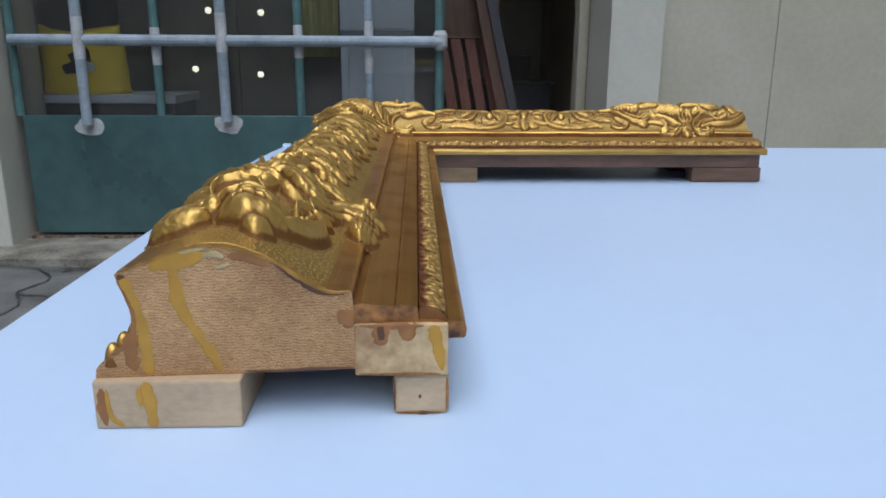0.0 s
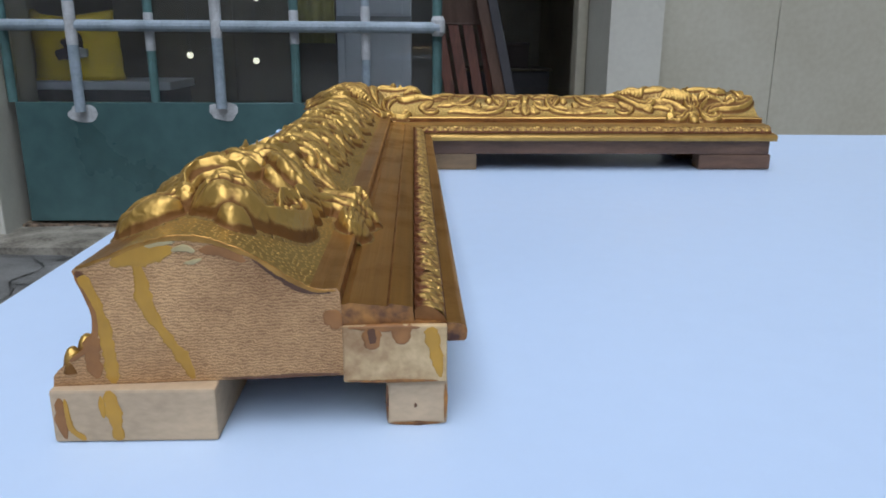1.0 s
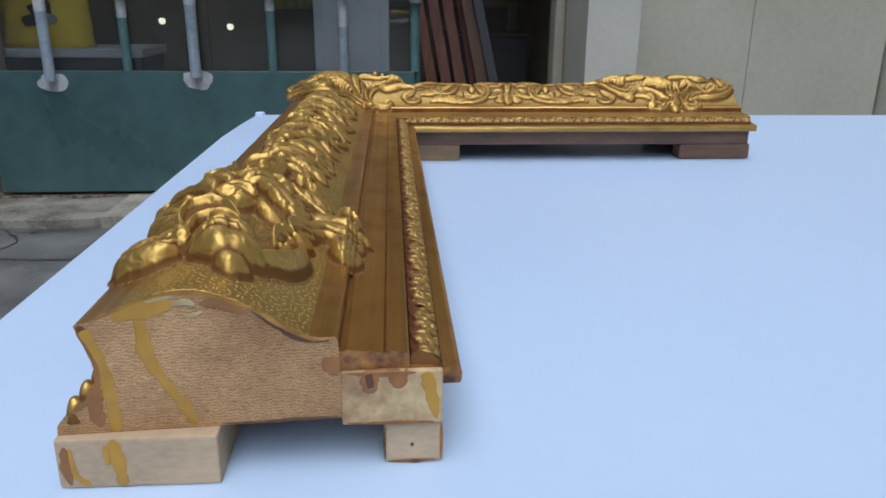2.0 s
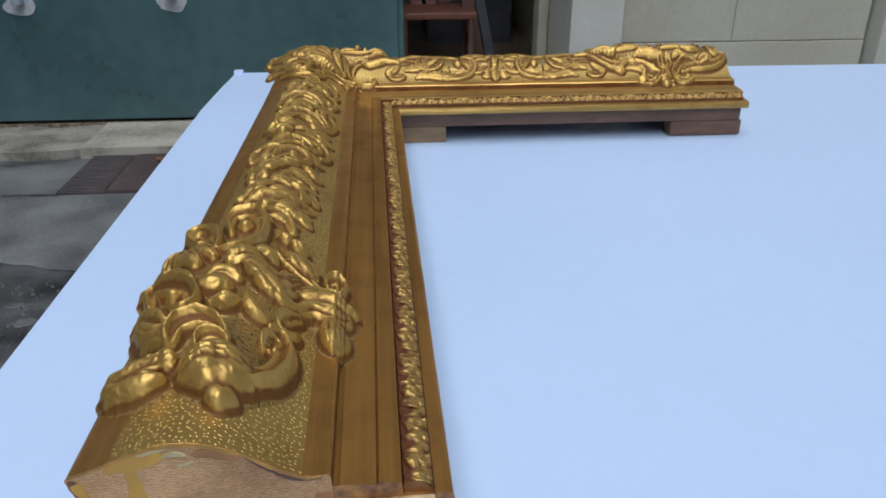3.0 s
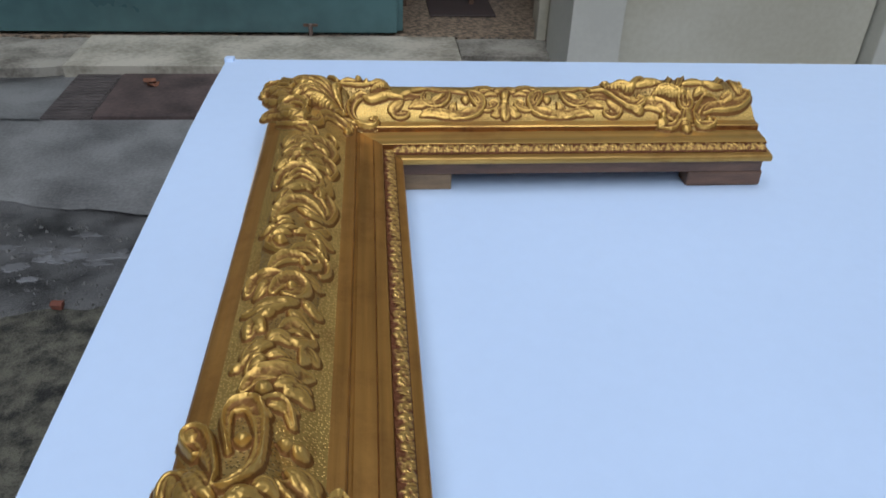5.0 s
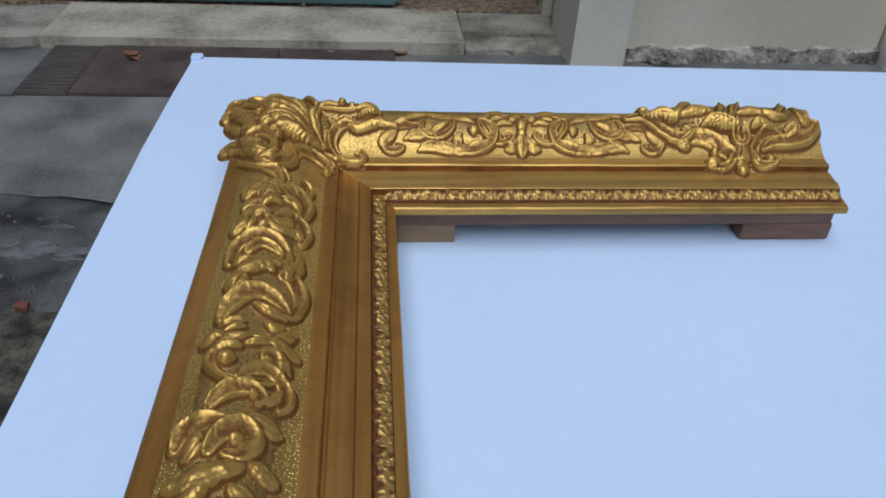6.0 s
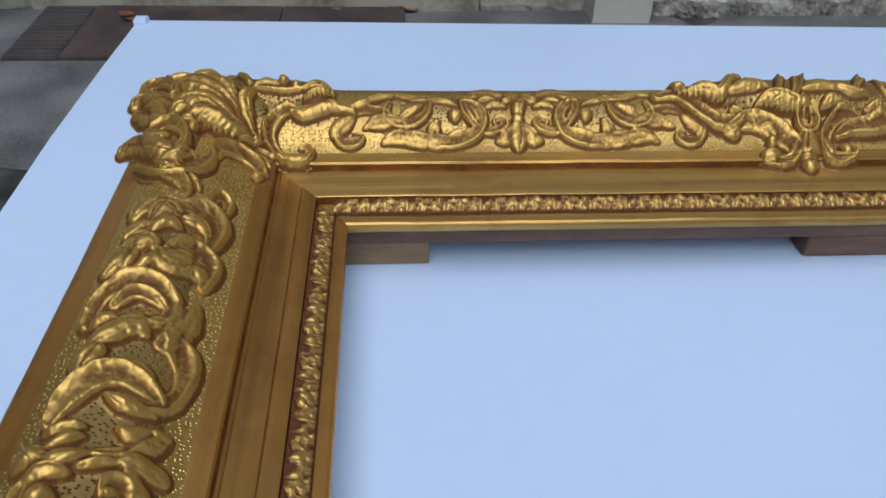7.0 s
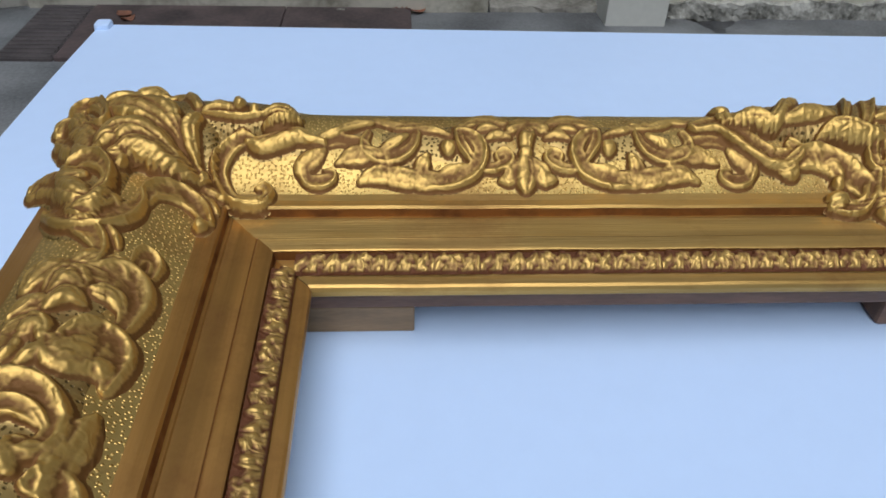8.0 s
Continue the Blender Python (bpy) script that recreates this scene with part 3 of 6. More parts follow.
def upward(vs, fs):
    """Turns the faces so that they look away from the frame."""
    a, b, c = (Vector(vs[k]) for k in fs[len(fs) // 2][:3])
    return fs if (b - a).cross(c - a).z > 0 else [f[::-1] for f in fs]


# stores the painted relief shade on the vertices
def relief_shaded(ob, tone):
    at = ob.data.attributes.new("relief_shade", "FLOAT", "POINT")
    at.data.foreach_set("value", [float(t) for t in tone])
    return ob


STEP = 0.5
CARVE_X, CARVE_Y = np.arange(-162.0, 412.0, STEP), np.arange(-603.0, 166.0, STEP)


def fold(v, scale, seed):
    """Smooth value noise on an array of places, -1 to 1."""
    rnd = np.random.RandomState(seed)
    table = rnd.rand(64, 64) * 2 - 1
    x, y = v[0] / scale, v[1] / scale
    i, j = np.floor(x).astype(int), np.floor(y).astype(int)
    a, b = x - i, y - j
    a, b = a * a * (3 - 2 * a), b * b * (3 - 2 * b)
    p, q, r, t = (table[(i + u) % 64, (j + w) % 64] for u, w in ((0, 0), (1, 0), (0, 1), (1, 1)))
    return (p * (1 - a) + q * a) * (1 - b) + (r * (1 - a) + t * a) * b


def blurred(z, mm):
    """Three box blurs of about this width."""
    k = max(1, int(mm / STEP))
    for axis in (0, 1):
        for _ in range(3):
            pad = np.concatenate([np.repeat(np.take(z, [0], axis), k, axis), z, np.repeat(np.take(z, [-1], axis), k, axis)], axis)
            c = np.cumsum(pad, axis)
            n = z.shape[axis]
            z = (np.take(c, range(2 * k, 2 * k + n), axis) - np.concatenate([np.zeros_like(np.take(c, [0], axis)), np.take(c, range(0, n - 1), axis)], axis)) / (2 * k + 1)
    return z


def cut_height(kind, h, pts, gx, gy, seed):
    """Heights of one carved piece on a patch of the grid: s scroll with a high outer rim and a hollow, l lobed and veined leaf, p smooth petal, b knob."""
    rnd = random.Random(seed)
    ph = rnd.random() * 6.28
    if kind == "b":
        x, y, w = pts[0]
        dx, dy = (gx - x) / w, (gy - y) / w
        q = np.hypot(dx * (1 + 0.1 * math.sin(ph)), dy * (1 - 0.1 * math.sin(ph))) * (1 + 0.10 * fold((dx * 4 + ph, dy * 4), 3.0, 7))
        turn = np.arctan2(dy, dx)
        cut = 0.18 * np.clip(np.cos(turn - 2.6 * q + ph), 0, 1) ** 6 * np.clip(2 * q, 0, 1)
        return h * np.clip(1 - q ** 2.6, 0, 1) ** 0.6 * (1 - cut)
    line = np.array(spline(pts, 9))
    way = np.gradient(line[:, :2], axis=0)
    gone = np.concatenate([[0.0], np.cumsum(np.hypot(*np.diff(line[:, :2], axis=0).T))])
    length = gone[-1]
    bend = float(np.sum(way[:-1, 0] * way[1:, 1] - way[:-1, 1] * way[1:, 0]))
    outer = -1.0 if bend > 0 else 1.0
    lobes = max(2, round(length / 13.0))
    best, c, s = np.full(gx.shape, 1e9), np.full(gx.shape, 9.0), np.zeros(gx.shape)
    for i in range(len(line) - 1):
        (x, y, w), (ex, ey, ew) = line[i], line[i + 1]
        span = max(1e-9, (ex - x) ** 2 + (ey - y) ** 2)
        along = np.clip(((gx - x) * (ex - x) + (gy - y) * (ey - y)) / span, 0, 1)
        dx, dy = gx - x - along * (ex - x), gy - y - along * (ey - y)
        q = np.hypot(dx, dy) / np.maximum(0.9, w + along * (ew - w))
        near = q < best
        best = np.where(near, q, best)
        c = np.where(near, np.where((ex - x) * dy - (ey - y) * dx < 0, -q, q), c)
        s = np.where(near, (gone[i] + along * (gone[i + 1] - gone[i])) / length, s)
    q = np.abs(c)
    wave = np.abs(np.sin(math.pi * lobes * s + ph))
    rise = 0.70 + 0.30 * np.sin(math.pi * np.clip(s, 0.0, 1.0)) ** 0.6
    if kind == "s":
        o = c * outer
        up = np.interp(o, (-1.12, -1, -0.93, -0.78, -0.5, -0.15, 0.2, 0.5, 0.72, 0.88, 0.98, 1.12), (0, 0.18, 0.46, 0.60, 0.52, 0.50, 0.60, 0.82, 1.0, 0.92, 0.42, 0))
    elif kind == "l":
        q = q / (0.86 + 0.20 * wave ** 0.5)
        vein = np.abs(np.cos(math.pi * (c * (1.2 - 0.25 * s) + 0.10 * np.sin(ph + 4 * s))))
        up = np.clip(1 - np.clip(q, 0, 1.12) ** 4 / 1.12 ** 4, 0, 1) ** 0.8 * (0.85 + 0.15 * vein)
        up = np.where(q < 1.12, up, 0)
    else:
        lean = c + 0.22 * math.cos(ph)
        up = np.clip(1 - np.clip(q, 0, 1.1) ** 3.2 / 1.1 ** 3.2, 0, 1) ** 0.75 * (1 - 0.16 * np.clip(lean, -1, 1) * math.copysign(1, math.sin(ph)))
        up *= 1 - 0.20 * np.exp(-((c - 0.35 * math.copysign(1, math.cos(ph))) / 0.11) ** 2)
    return h * rise * up


def carve(groups):
    """Carves all groups into one relief and lifts each piece off it as a part of its own."""
    gx, gy = np.meshgrid(CARVE_X, CARVE_Y)
    fx, fy = gx + 175, gy + 606
    i, j = np.clip(fy.astype(int), 0, HEIGHT.shape[0] - 2), np.clip(fx.astype(int), 0, HEIGHT.shape[1] - 2)
    a, b = np.clip(fy - i, 0, 1), np.clip(fx - j, 0, 1)

    def lookup(m):
        return (m[i, j] * (1 - b) + m[i, j + 1] * b) * (1 - a) + (m[i + 1, j] * (1 - b) + m[i + 1, j + 1] * b) * a
    base, bare = lookup(HEIGHT), lookup(BARE)
    relief, owner = np.zeros_like(base), np.zeros(base.shape, int)
    pieces = [("ground", frame_thing)]
    seed = 0
    for group, parent, mirror, broad, tall in groups:
        for name, kind, h, pts in group:
            for flip in ([False, True] if mirror is not None else [False]):
                seed += 1
                q = [((2 * mirror - x) if flip else x, y, w * broad) for x, y, w in pts]
                wide = 1.25 * max(p[2] for p in q) + 1.5
                x0, x1 = (int((f(p[0] for p in q) + e * wide - CARVE_X[0]) / STEP) for f, e in ((min, -1), (max, 1)))
                y0, y1 = (int((f(p[1] for p in q) + e * wide - CARVE_Y[0]) / STEP) for f, e in ((min, -1), (max, 1)))
                box_ = (slice(max(0, y0), y1), slice(max(0, x0), x1))
                hill = cut_height(kind, h * tall, q, gx[box_], gy[box_], seed)
                won = hill > relief[box_]
                keep = relief[box_]
                soft = np.clip(0.5 + 0.5 * (hill - keep) / 0.5, 0, 1)
                mixed = np.where(np.maximum(hill, keep) > 0.3, keep * (1 - soft) + hill * soft + 0.5 * soft * (1 - soft), np.maximum(hill, keep))
                owner[box_] = np.where(won & (hill > 0.35), len(pieces), owner[box_])
                relief[box_] = mixed
                pieces.append((name, parent))
    # between the pieces the ground stays proud of the moulding
    ground = np.clip(0.42 * blurred(relief, 2.5) - 0.35, 0, None)
    owner = np.where(relief > ground + 0.1, owner, 0)
    relief = np.maximum(relief, ground)
    # no side steeper than the gouge leaves it
    for _ in range(3):
        pad = np.pad(relief, 1, mode="edge")
        relief = np.maximum(relief, np.maximum(np.maximum(pad[:-2, 1:-1], pad[2:, 1:-1]), np.maximum(pad[1:-1, :-2], pad[1:-1, 2:])) - 1.5)
    for _ in range(3):
        pad = np.pad(relief, 1, mode="edge")
        relief = 0.4 * relief + 0.15 * (pad[:-2, 1:-1] + pad[2:, 1:-1] + pad[1:-1, :-2] + pad[1:-1, 2:])
    for _ in range(6):
        pad = np.pad(owner, 1, mode="edge")
        near = np.maximum(np.maximum(pad[:-2, 1:-1], pad[2:, 1:-1]), np.maximum(pad[1:-1, :-2], pad[1:-1, 2:]))
        owner = np.where((owner == 0) & (relief > ground + 0.12), near, owner)
    # gouge marks: crossing facets and creases over every piece
    warp_x, warp_y = gx + 1.6 * fold((gx, gy), 6.0, 21), gy + 1.6 * fold((gx, gy), 6.0, 22)
    rough = 0.13 * fold((gx, gy), 1.5, 4)
    for scale, turn, depth, key in ((8.0, 0.5, 0.30, 31), (4.6, 1.3, 0.22, 32), (2.6, 2.2, 0.15, 33)):
        u, v = warp_x * math.cos(turn) - warp_y * math.sin(turn), warp_x * math.sin(turn) + warp_y * math.cos(turn)
        rough = rough + depth * (0.62 - 1.6 * np.abs(fold((u, v), scale, key)))
    rough = rough * np.clip(relief / 3.5, 0, 1)
    relief = relief * (1 + 0.06 * fold((gx, gy), 5.0, 5)) + np.where(owner > 0, rough, 0.2 * rough)
    raised = base - bare
    z = base + relief
    # shade put into the tone: hollows and low flanks dark, ridges light
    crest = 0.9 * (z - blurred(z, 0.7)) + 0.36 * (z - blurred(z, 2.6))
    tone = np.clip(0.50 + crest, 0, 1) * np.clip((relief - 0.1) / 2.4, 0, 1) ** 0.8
    sy, sx = np.gradient(z, STEP)
    normal = np.stack([-sx, -sy, np.ones_like(z)], -1)
    normal /= np.linalg.norm(normal, axis=-1, keepdims=True)
    height, width = z.shape
    quad_owner = np.maximum(np.maximum(owner[:-1, :-1], owner[1:, 1:]), np.maximum(owner[1:, :-1], owner[:-1, 1:]))
    lift = np.maximum(relief, raised)
    there = (lift[:-1, :-1] > 0.16) | (lift[1:, 1:] > 0.16) | (lift[1:, :-1] > 0.16) | (lift[:-1, 1:] > 0.16)
    index = np.arange(height * width).reshape(height, width)
    quads = np.stack([index[:-1, :-1], index[:-1, 1:], index[1:, 1:], index[1:, :-1]], -1)[there]
    mine = quad_owner[there]
    order = np.argsort(mine, kind="stable")
    quads, mine = quads[order], mine[order]
    # a hair lower than the moulding at the fringe, so that the edge sinks in
    places = np.stack([gx, gy, np.where(lift > 0.14, z + 0.03, z - 0.5)], -1).reshape(-1, 3) / 1000
    normal, tone = normal.reshape(-1, 3), tone.reshape(-1)
    for k in np.unique(mine):
        lo, hi = np.searchsorted(mine, k), np.searchsorted(mine, k, "right")
        used, again = np.unique(quads[lo:hi], return_inverse=True)
        name, parent = pieces[k]
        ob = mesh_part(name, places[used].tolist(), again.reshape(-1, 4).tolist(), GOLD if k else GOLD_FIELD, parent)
        relief_shaded(ob, tone[used])
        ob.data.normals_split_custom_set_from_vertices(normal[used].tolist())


PANEL = []
lay(PANEL, "bud", "p", 5.5, (3.1, 79.3, 2.1), (-2.6, 75.1, 5), (-7.5, 71, 5), (-6.1, 66.3, 3.4))
lay(PANEL, "bud_curl", "s", 6, (-8.2, 68, 1.6), (-4.7, 64.1, 3.3), (1.8, 63.2, 4.1), (7.2, 65.2, 3.3), (8.4, 68, 1.9), (4.4, 69.2, 1.3))
lay(PANEL, "leaf", "l", 5, (40, 75.8, 2.4), (30.6, 77.5, 4.5), (20, 77.1, 4.8), (10.7, 73.2, 1.3))
lay(PANEL, "stem", "s", 4.5, (-5.3, 78.7, 1.4), (3.8, 83.4, 2.6), (13.2, 85.9, 3.1), (22.7, 84.5, 3.3), (29, 79.6, 2.7))
lay(PANEL, "scroll", "s", 6, (27.9, 91.4, 2), (25.8, 84.1, 2.8), (29.4, 77.7, 3.3), (37.5, 75.3, 3.7), (46.3, 77.3, 3.4), (52.7, 82.1, 3), (55, 89.8, 2.3))
lay(PANEL, "leaf", "p", 5.5, (35.7, 80.1, 2.4), (41.6, 83.4, 3.5), (48.9, 88.3, 2.3))
lay(PANEL, "leaf", "l", 4.5, (21.2, 100, 2.8), (32.8, 101.2, 3.4), (44.8, 97.3, 4.4), (56.7, 96.2, 4.5), (66.3, 92.5, 2.8), (74.5, 88.2, 1.6))
lay(PANEL, "acanthus", "l", 6.5, (23.9, 64.2, 2), (32, 67.1, 4.3), (43.8, 65.7, 5), (56.2, 63.9, 5.2), (68.1, 63.6, 4.8))
lay(PANEL, "scroll", "s", 7, (59.3, 62.9, 3.2), (70.5, 63.2, 4.8), (80, 65.7, 4.6), (87.7, 70.4, 4.5), (91.2, 78, 4.1), (89.5, 83.9, 3.8), (84.7, 88.9, 3.2), (79, 90.8, 2.6))
lay(PANEL, "lobe", "l", 6, (57.2, 66.8, 4.1), (58.2, 71.8, 4.1), (60.8, 77.1, 1.3))
lay(PANEL, "lobe", "l", 5.5, (37.5, 68, 2.5), (39.4, 72, 2.8), (37.5, 76.1, 1.6))
lay(PANEL, "lobe", "l", 5.5, (68.8, 66.9, 2.6), (73.2, 69.5, 2.6), (82.8, 72.1, 1))
lay(PANEL, "leaf", "s", 7.5, (78.4, 91.1, 2), (80.3, 83.2, 3), (83.9, 77.8, 2.6), (86.9, 74, 1))
lay(PANEL, "rim", "l", 5, (79.2, 94.1, 3), (87.5, 100.4, 5.1), (97.5, 102.2, 5.1), (107, 98.7, 2.8))
lay(PANEL, "leaf", "p", 4.5, (90.1, 91.7, 1.7), (94.9, 95, 3.8), (101.2, 93.6, 2))
lay(PANEL, "knob", "b", 6.5, (72.9, 81.1, 4.7))
lay(PANEL, "scroll", "s", 6, (90.9, 70.2, 1.7), (97.9, 70.7, 2.7), (104, 72.6, 2.9), (107.7, 75.9, 2.5), (105, 78.9, 2.5), (100.8, 78, 1.6), (101.3, 75.2, 1.3))
lay(PANEL, "leaf", "l", 4, (94.9, 86.5, 1.5), (101, 89.7, 2.9), (107.9, 88.1, 1.6))

PALMETTE = []
lay(PALMETTE, "petal", "p", 7.5, (115.3, 58.1, 2.2), (115.9, 65.2, 5.4), (116.1, 70.5, 4.8), (116.5, 74.8, 2.2))
lay(PALMETTE, "petal", "l", 6, (101.3, 64.2, 1), (107.1, 65, 3.6), (108.5, 69, 3.5), (113.3, 73.8, 1.9))
lay(PALMETTE, "petal", "l", 6, (132.5, 64.9, 1), (126.7, 64.9, 3.8), (124.4, 69, 3.7), (120.3, 73.8, 2))
lay(PALMETTE, "knob", "b", 7.5, (116.6, 77.5, 3.7))
lay(PALMETTE, "stub", "p", 6.5, (116.9, 80.4, 2.6), (117.1, 86, 3.5), (118.5, 91.2, 3.9))
lay(PALMETTE, "leaf", "l", 5, (107.5, 91, 1.5), (113.3, 97, 4.5), (120.2, 99.3, 3.4))
lay(PALMETTE, "leaf", "l", 5, (128.9, 91, 1.6), (125.2, 97.1, 4.7), (119.5, 99.3, 3.4))

CORNER = []
lay(CORNER, "scroll", "s", 8, (-33.5, 81.5, 2.5), (-41.1, 84, 4.1), (-47.2, 80.1, 4.5), (-51, 73.7, 4.1), (-52.4, 67.1, 3.9), (-49.5, 59.2, 3.6), (-43.5, 51.3, 3.7), (-35.6, 49, 3.1), (-28.5, 50.1, 3.7), (-25.6, 55.5, 3.2), (-27.9, 60.4, 2.4), (-31.5, 59.9, 1.5))
lay(CORNER, "stem", "p", 8, (-37.9, 83, 2.9), (-31, 81.5, 5.1), (-21.9, 84, 5.6), (-12.2, 87.1, 5.2), (-4.5, 85, 3.4), (3.1, 83.7, 2.2))
lay(CORNER, "leaf", "p", 5.5, (-0.9, 85.7, 2.3), (8.3, 90, 3.7), (18.2, 96, 4.3), (28.7, 98.5, 2.7))
lay(CORNER, "leaf", "p", 8, (-28.3, 89.9, 2.2), (-21.2, 91.2, 3.5), (-13.7, 94.5, 2))
lay(CORNER, "leaf", "l", 11, (-112.2, 66.5, 3.3), (-104.1, 74.5, 7.3), (-93.3, 75.4, 8.1), (-81.9, 70.7, 6.4), (-72.7, 64, 4.3), (-65.7, 62.4, 1.9))
lay(CORNER, "leaf", "p", 10, (-112.4, 62.9, 3.3), (-108.5, 67.8, 7.2), (-103.1, 68, 4.8))
lay(CORNER, "leaf", "p", 10, (-102, 64, 3.2), (-97.3, 68, 5.4), (-92.7, 70.1, 3.6))
lay(CORNER, "leaf", "l", 11, (-100.4, 54.6, 4.2), (-91.9, 60, 6.3), (-81.5, 59, 7.8), (-72, 57.3, 6.4), (-63.9, 60, 2.7))
lay(CORNER, "leaf", "p", 8, (-96.9, 48.1, 2.6), (-94.9, 55.9, 4.9), (-90, 56.9, 2.7))
lay(CORNER, "leaf", "l", 10, (-115.7, 101.8, 5.4), (-103.4, 99.8, 10), (-89.3, 91.2, 7.5), (-78, 80.4, 4.3), (-69, 69.4, 1.8))
lay(CORNER, "leaf", "l", 10, (-98.7, 105.2, 5.9), (-86.2, 96.8, 7.6), (-77.6, 86.2, 4.6), (-72.1, 77, 2.4))
lay(CORNER, "leaf", "p", 10, (-65, 91.3, 2.5), (-68.7, 83.5, 5), (-67.3, 74.9, 4.7), (-64.3, 68, 2.7), (-61.7, 63.2, 1.2))
lay(CORNER, "knob", "b", 8, (-139.1, 136.3, 5))
lay(CORNER, "curl", "s", 9, (-146.8, 118.7, 2.8), (-146.4, 129.7, 5.1), (-139, 132.3, 5.6), (-119.5, 100.3, 2.8), (-116.6, 87.2, 3.7), (-125.3, 92.8, 3), (-133.1, 106.5, 1.4))
lay(CORNER, "leaf", "p", 8, (-134.7, 141.3, 2.8), (-127.9, 148.2, 5.3), (-116.9, 148.3, 4.2))
lay(CORNER, "leaf", "p", 8, (-117.9, 146.8, 3.7), (-108.8, 151.4, 6.1), (-97.3, 144, 3.2))
lay(CORNER, "leaf", "p", 7, (-96.7, 143.7, 2.8), (-87.1, 143.8, 5), (-67.4, 103.5, 2.5))
lay(CORNER, "leaf", "p", 6, (-63.5, 98.9, 1.7), (-56.1, 103.2, 4.2), (-48, 99.7, 2.6))
lay(CORNER, "knob", "b", 9, (-44.4, 102.5, 4.5))
lay(CORNER, "knob", "b", 7, (-35.5, 98.2, 3.5))
lay(CORNER, "rim", "p", 5, (-64, 97, 1.2), (-48, 94.4, 1.7), (-34.9, 94.9, 1.7), (-26.5, 98, 2.2))
lay(CORNER, "leaf", "p", 7, (-29.3, 96, 2.5), (-20.4, 100.1, 5.7), (-11.4, 96.3, 2.1))
lay(CORNER, "leaf", "p", 9, (-148.1, 101.8, 4.4), (-144.6, 108.2, 7.5), (-127.3, 84, 3))
lay(CORNER, "leaf", "l", 9, (-144.1, 91.9, 4.3), (-132.1, 82.2, 10), (-115.5, 64.3, 5))
lay(CORNER, "leaf", "p", 8, (-134.3, 79.5, 3.5), (-121.4, 63.8, 5.1), (-115.3, 63, 2.8))
lay(CORNER, "curl", "s", 11, (-116.1, 35.5, 2.4), (-118.4, 46.8, 5.3), (-111.7, 48.9, 6.5), (-102.2, 42.4, 4.3), (-98, 33.2, 2.5), (-98.7, 23.2, 3.1), (-101.8, 16.4, 2.5))
lay(CORNER, "leaf", "l", 9, (-140.3, 40.3, 4.1), (-135, 46.2, 9.3), (-120.2, 36.7, 8), (-111.5, 36.8, 3.2))
lay(CORNER, "leaf", "p", 9, (-127.4, 39.3, 4.1), (-112.5, 23, 8), (-102.9, 17.2, 3.7))
lay(CORNER, "leaf", "p", 9, (-105.4, 10.1, 2.7), (-97.9, 14.1, 5.4), (-93, 21.5, 4.5), (-89.5, 17.9, 1.5))
lay(CORNER, "sweep", "s", 9, (-121.5, 15.2, 4.8), (-108.3, 6.9, 8.7), (-94.7, 5.5, 7), (-86, 13.9, 6.3), (-82.6, 25.6, 3.4), (-83.8, 36.7, 1.8))
lay(CORNER, "scroll", "s", 9, (-79.4, 26.8, 1.8), (-79.5, 35.6, 4.1), (-74.4, 42.1, 6.3), (-66.2, 44.1, 7.2), (-58.6, 39.4, 5.4), (-52.8, 29.4, 2.9))
lay(CORNER, "knob", "b", 9, (-55.5, 26.5, 4.6))
lay(CORNER, "stem", "s", 8, (-115.7, 6, 3.6), (-102.4, 0.1, 4.8), (-93.7, -5.6, 5.4), (-88.8, -14.5, 3), (-89.6, -21.2, 4), (-93.8, -24, 2.9))
lay(CORNER, "leaf", "s", 7, (-73.8, -20.1, 1.2), (-73.9, -12.3, 2.6), (-71.1, -6.8, 4.5), (-67.2, -10.7, 3.2), (-67.5, -19.5, 2))
lay(CORNER, "leaf", "l", 6, (-83.9, -24, 2.2), (-80.7, -19.2, 4.6), (-76.2, -21.3, 3.8), (-74.4, -27.4, 1.3))
lay(CORNER, "leaf", "p", 6, (-91, 2, 1.8), (-86, -2.2, 2.5), (-83, -8.6, 1.1))
lay(CORNER, "leaf", "p", 8, (-68.9, 54.2, 1.6), (-65.2, 57.6, 4.2), (-60.8, 58.4, 1.7))
lay(CORNER, "leaf", "p", 8, (-60.9, 63.9, 1.5), (-58.8, 59.6, 2.8), (-57.6, 54.1, 1.6))
lay(CORNER, "leaf", "l", 7, (-61.6, 56.4, 1.4), (-55.5, 54.7, 3.1), (-48.9, 50.3, 1.5))
lay(CORNER, "leaf", "l", 6, (-60.4, 53.1, 1.5), (-54.8, 47.5, 2.4), (-49.9, 39.6, 1.7))
lay(CORNER, "leaf", "l", 7, (-74.5, 54.2, 1.3), (-69.7, 53.3, 2.6), (-66, 54.8, 1.3))

SIDE = []
lay(SIDE, "leaf", "p", 6, (-95.7, -26.1, 3), (-91.7, -20.1, 5.3), (-87.4, -15.6, 2.4))
lay(SIDE, "knob", "p", 7, (-99.9, -43.1, 3.8), (-95.9, -33.6, 9.1), (-88.7, -38.7, 4.5))
lay(SIDE, "leaf", "p", 7, (-97.1, -54, 3), (-91.5, -46.8, 5.7), (-85.8, -48.9, 2.5))
lay(SIDE, "scroll", "s", 7, (-92, -30.7, 3.2), (-84, -28.8, 5.8), (-75.6, -25.7, 8.6), (-70.2, -33.9, 7.9), (-69.1, -46.8, 4.8), (-70.9, -59.9, 2.5))
lay(SIDE, "leaf", "p", 7, (-81.7, -40.4, 3.8), (-76.6, -39.7, 5.1), (-72.7, -44.7, 3))
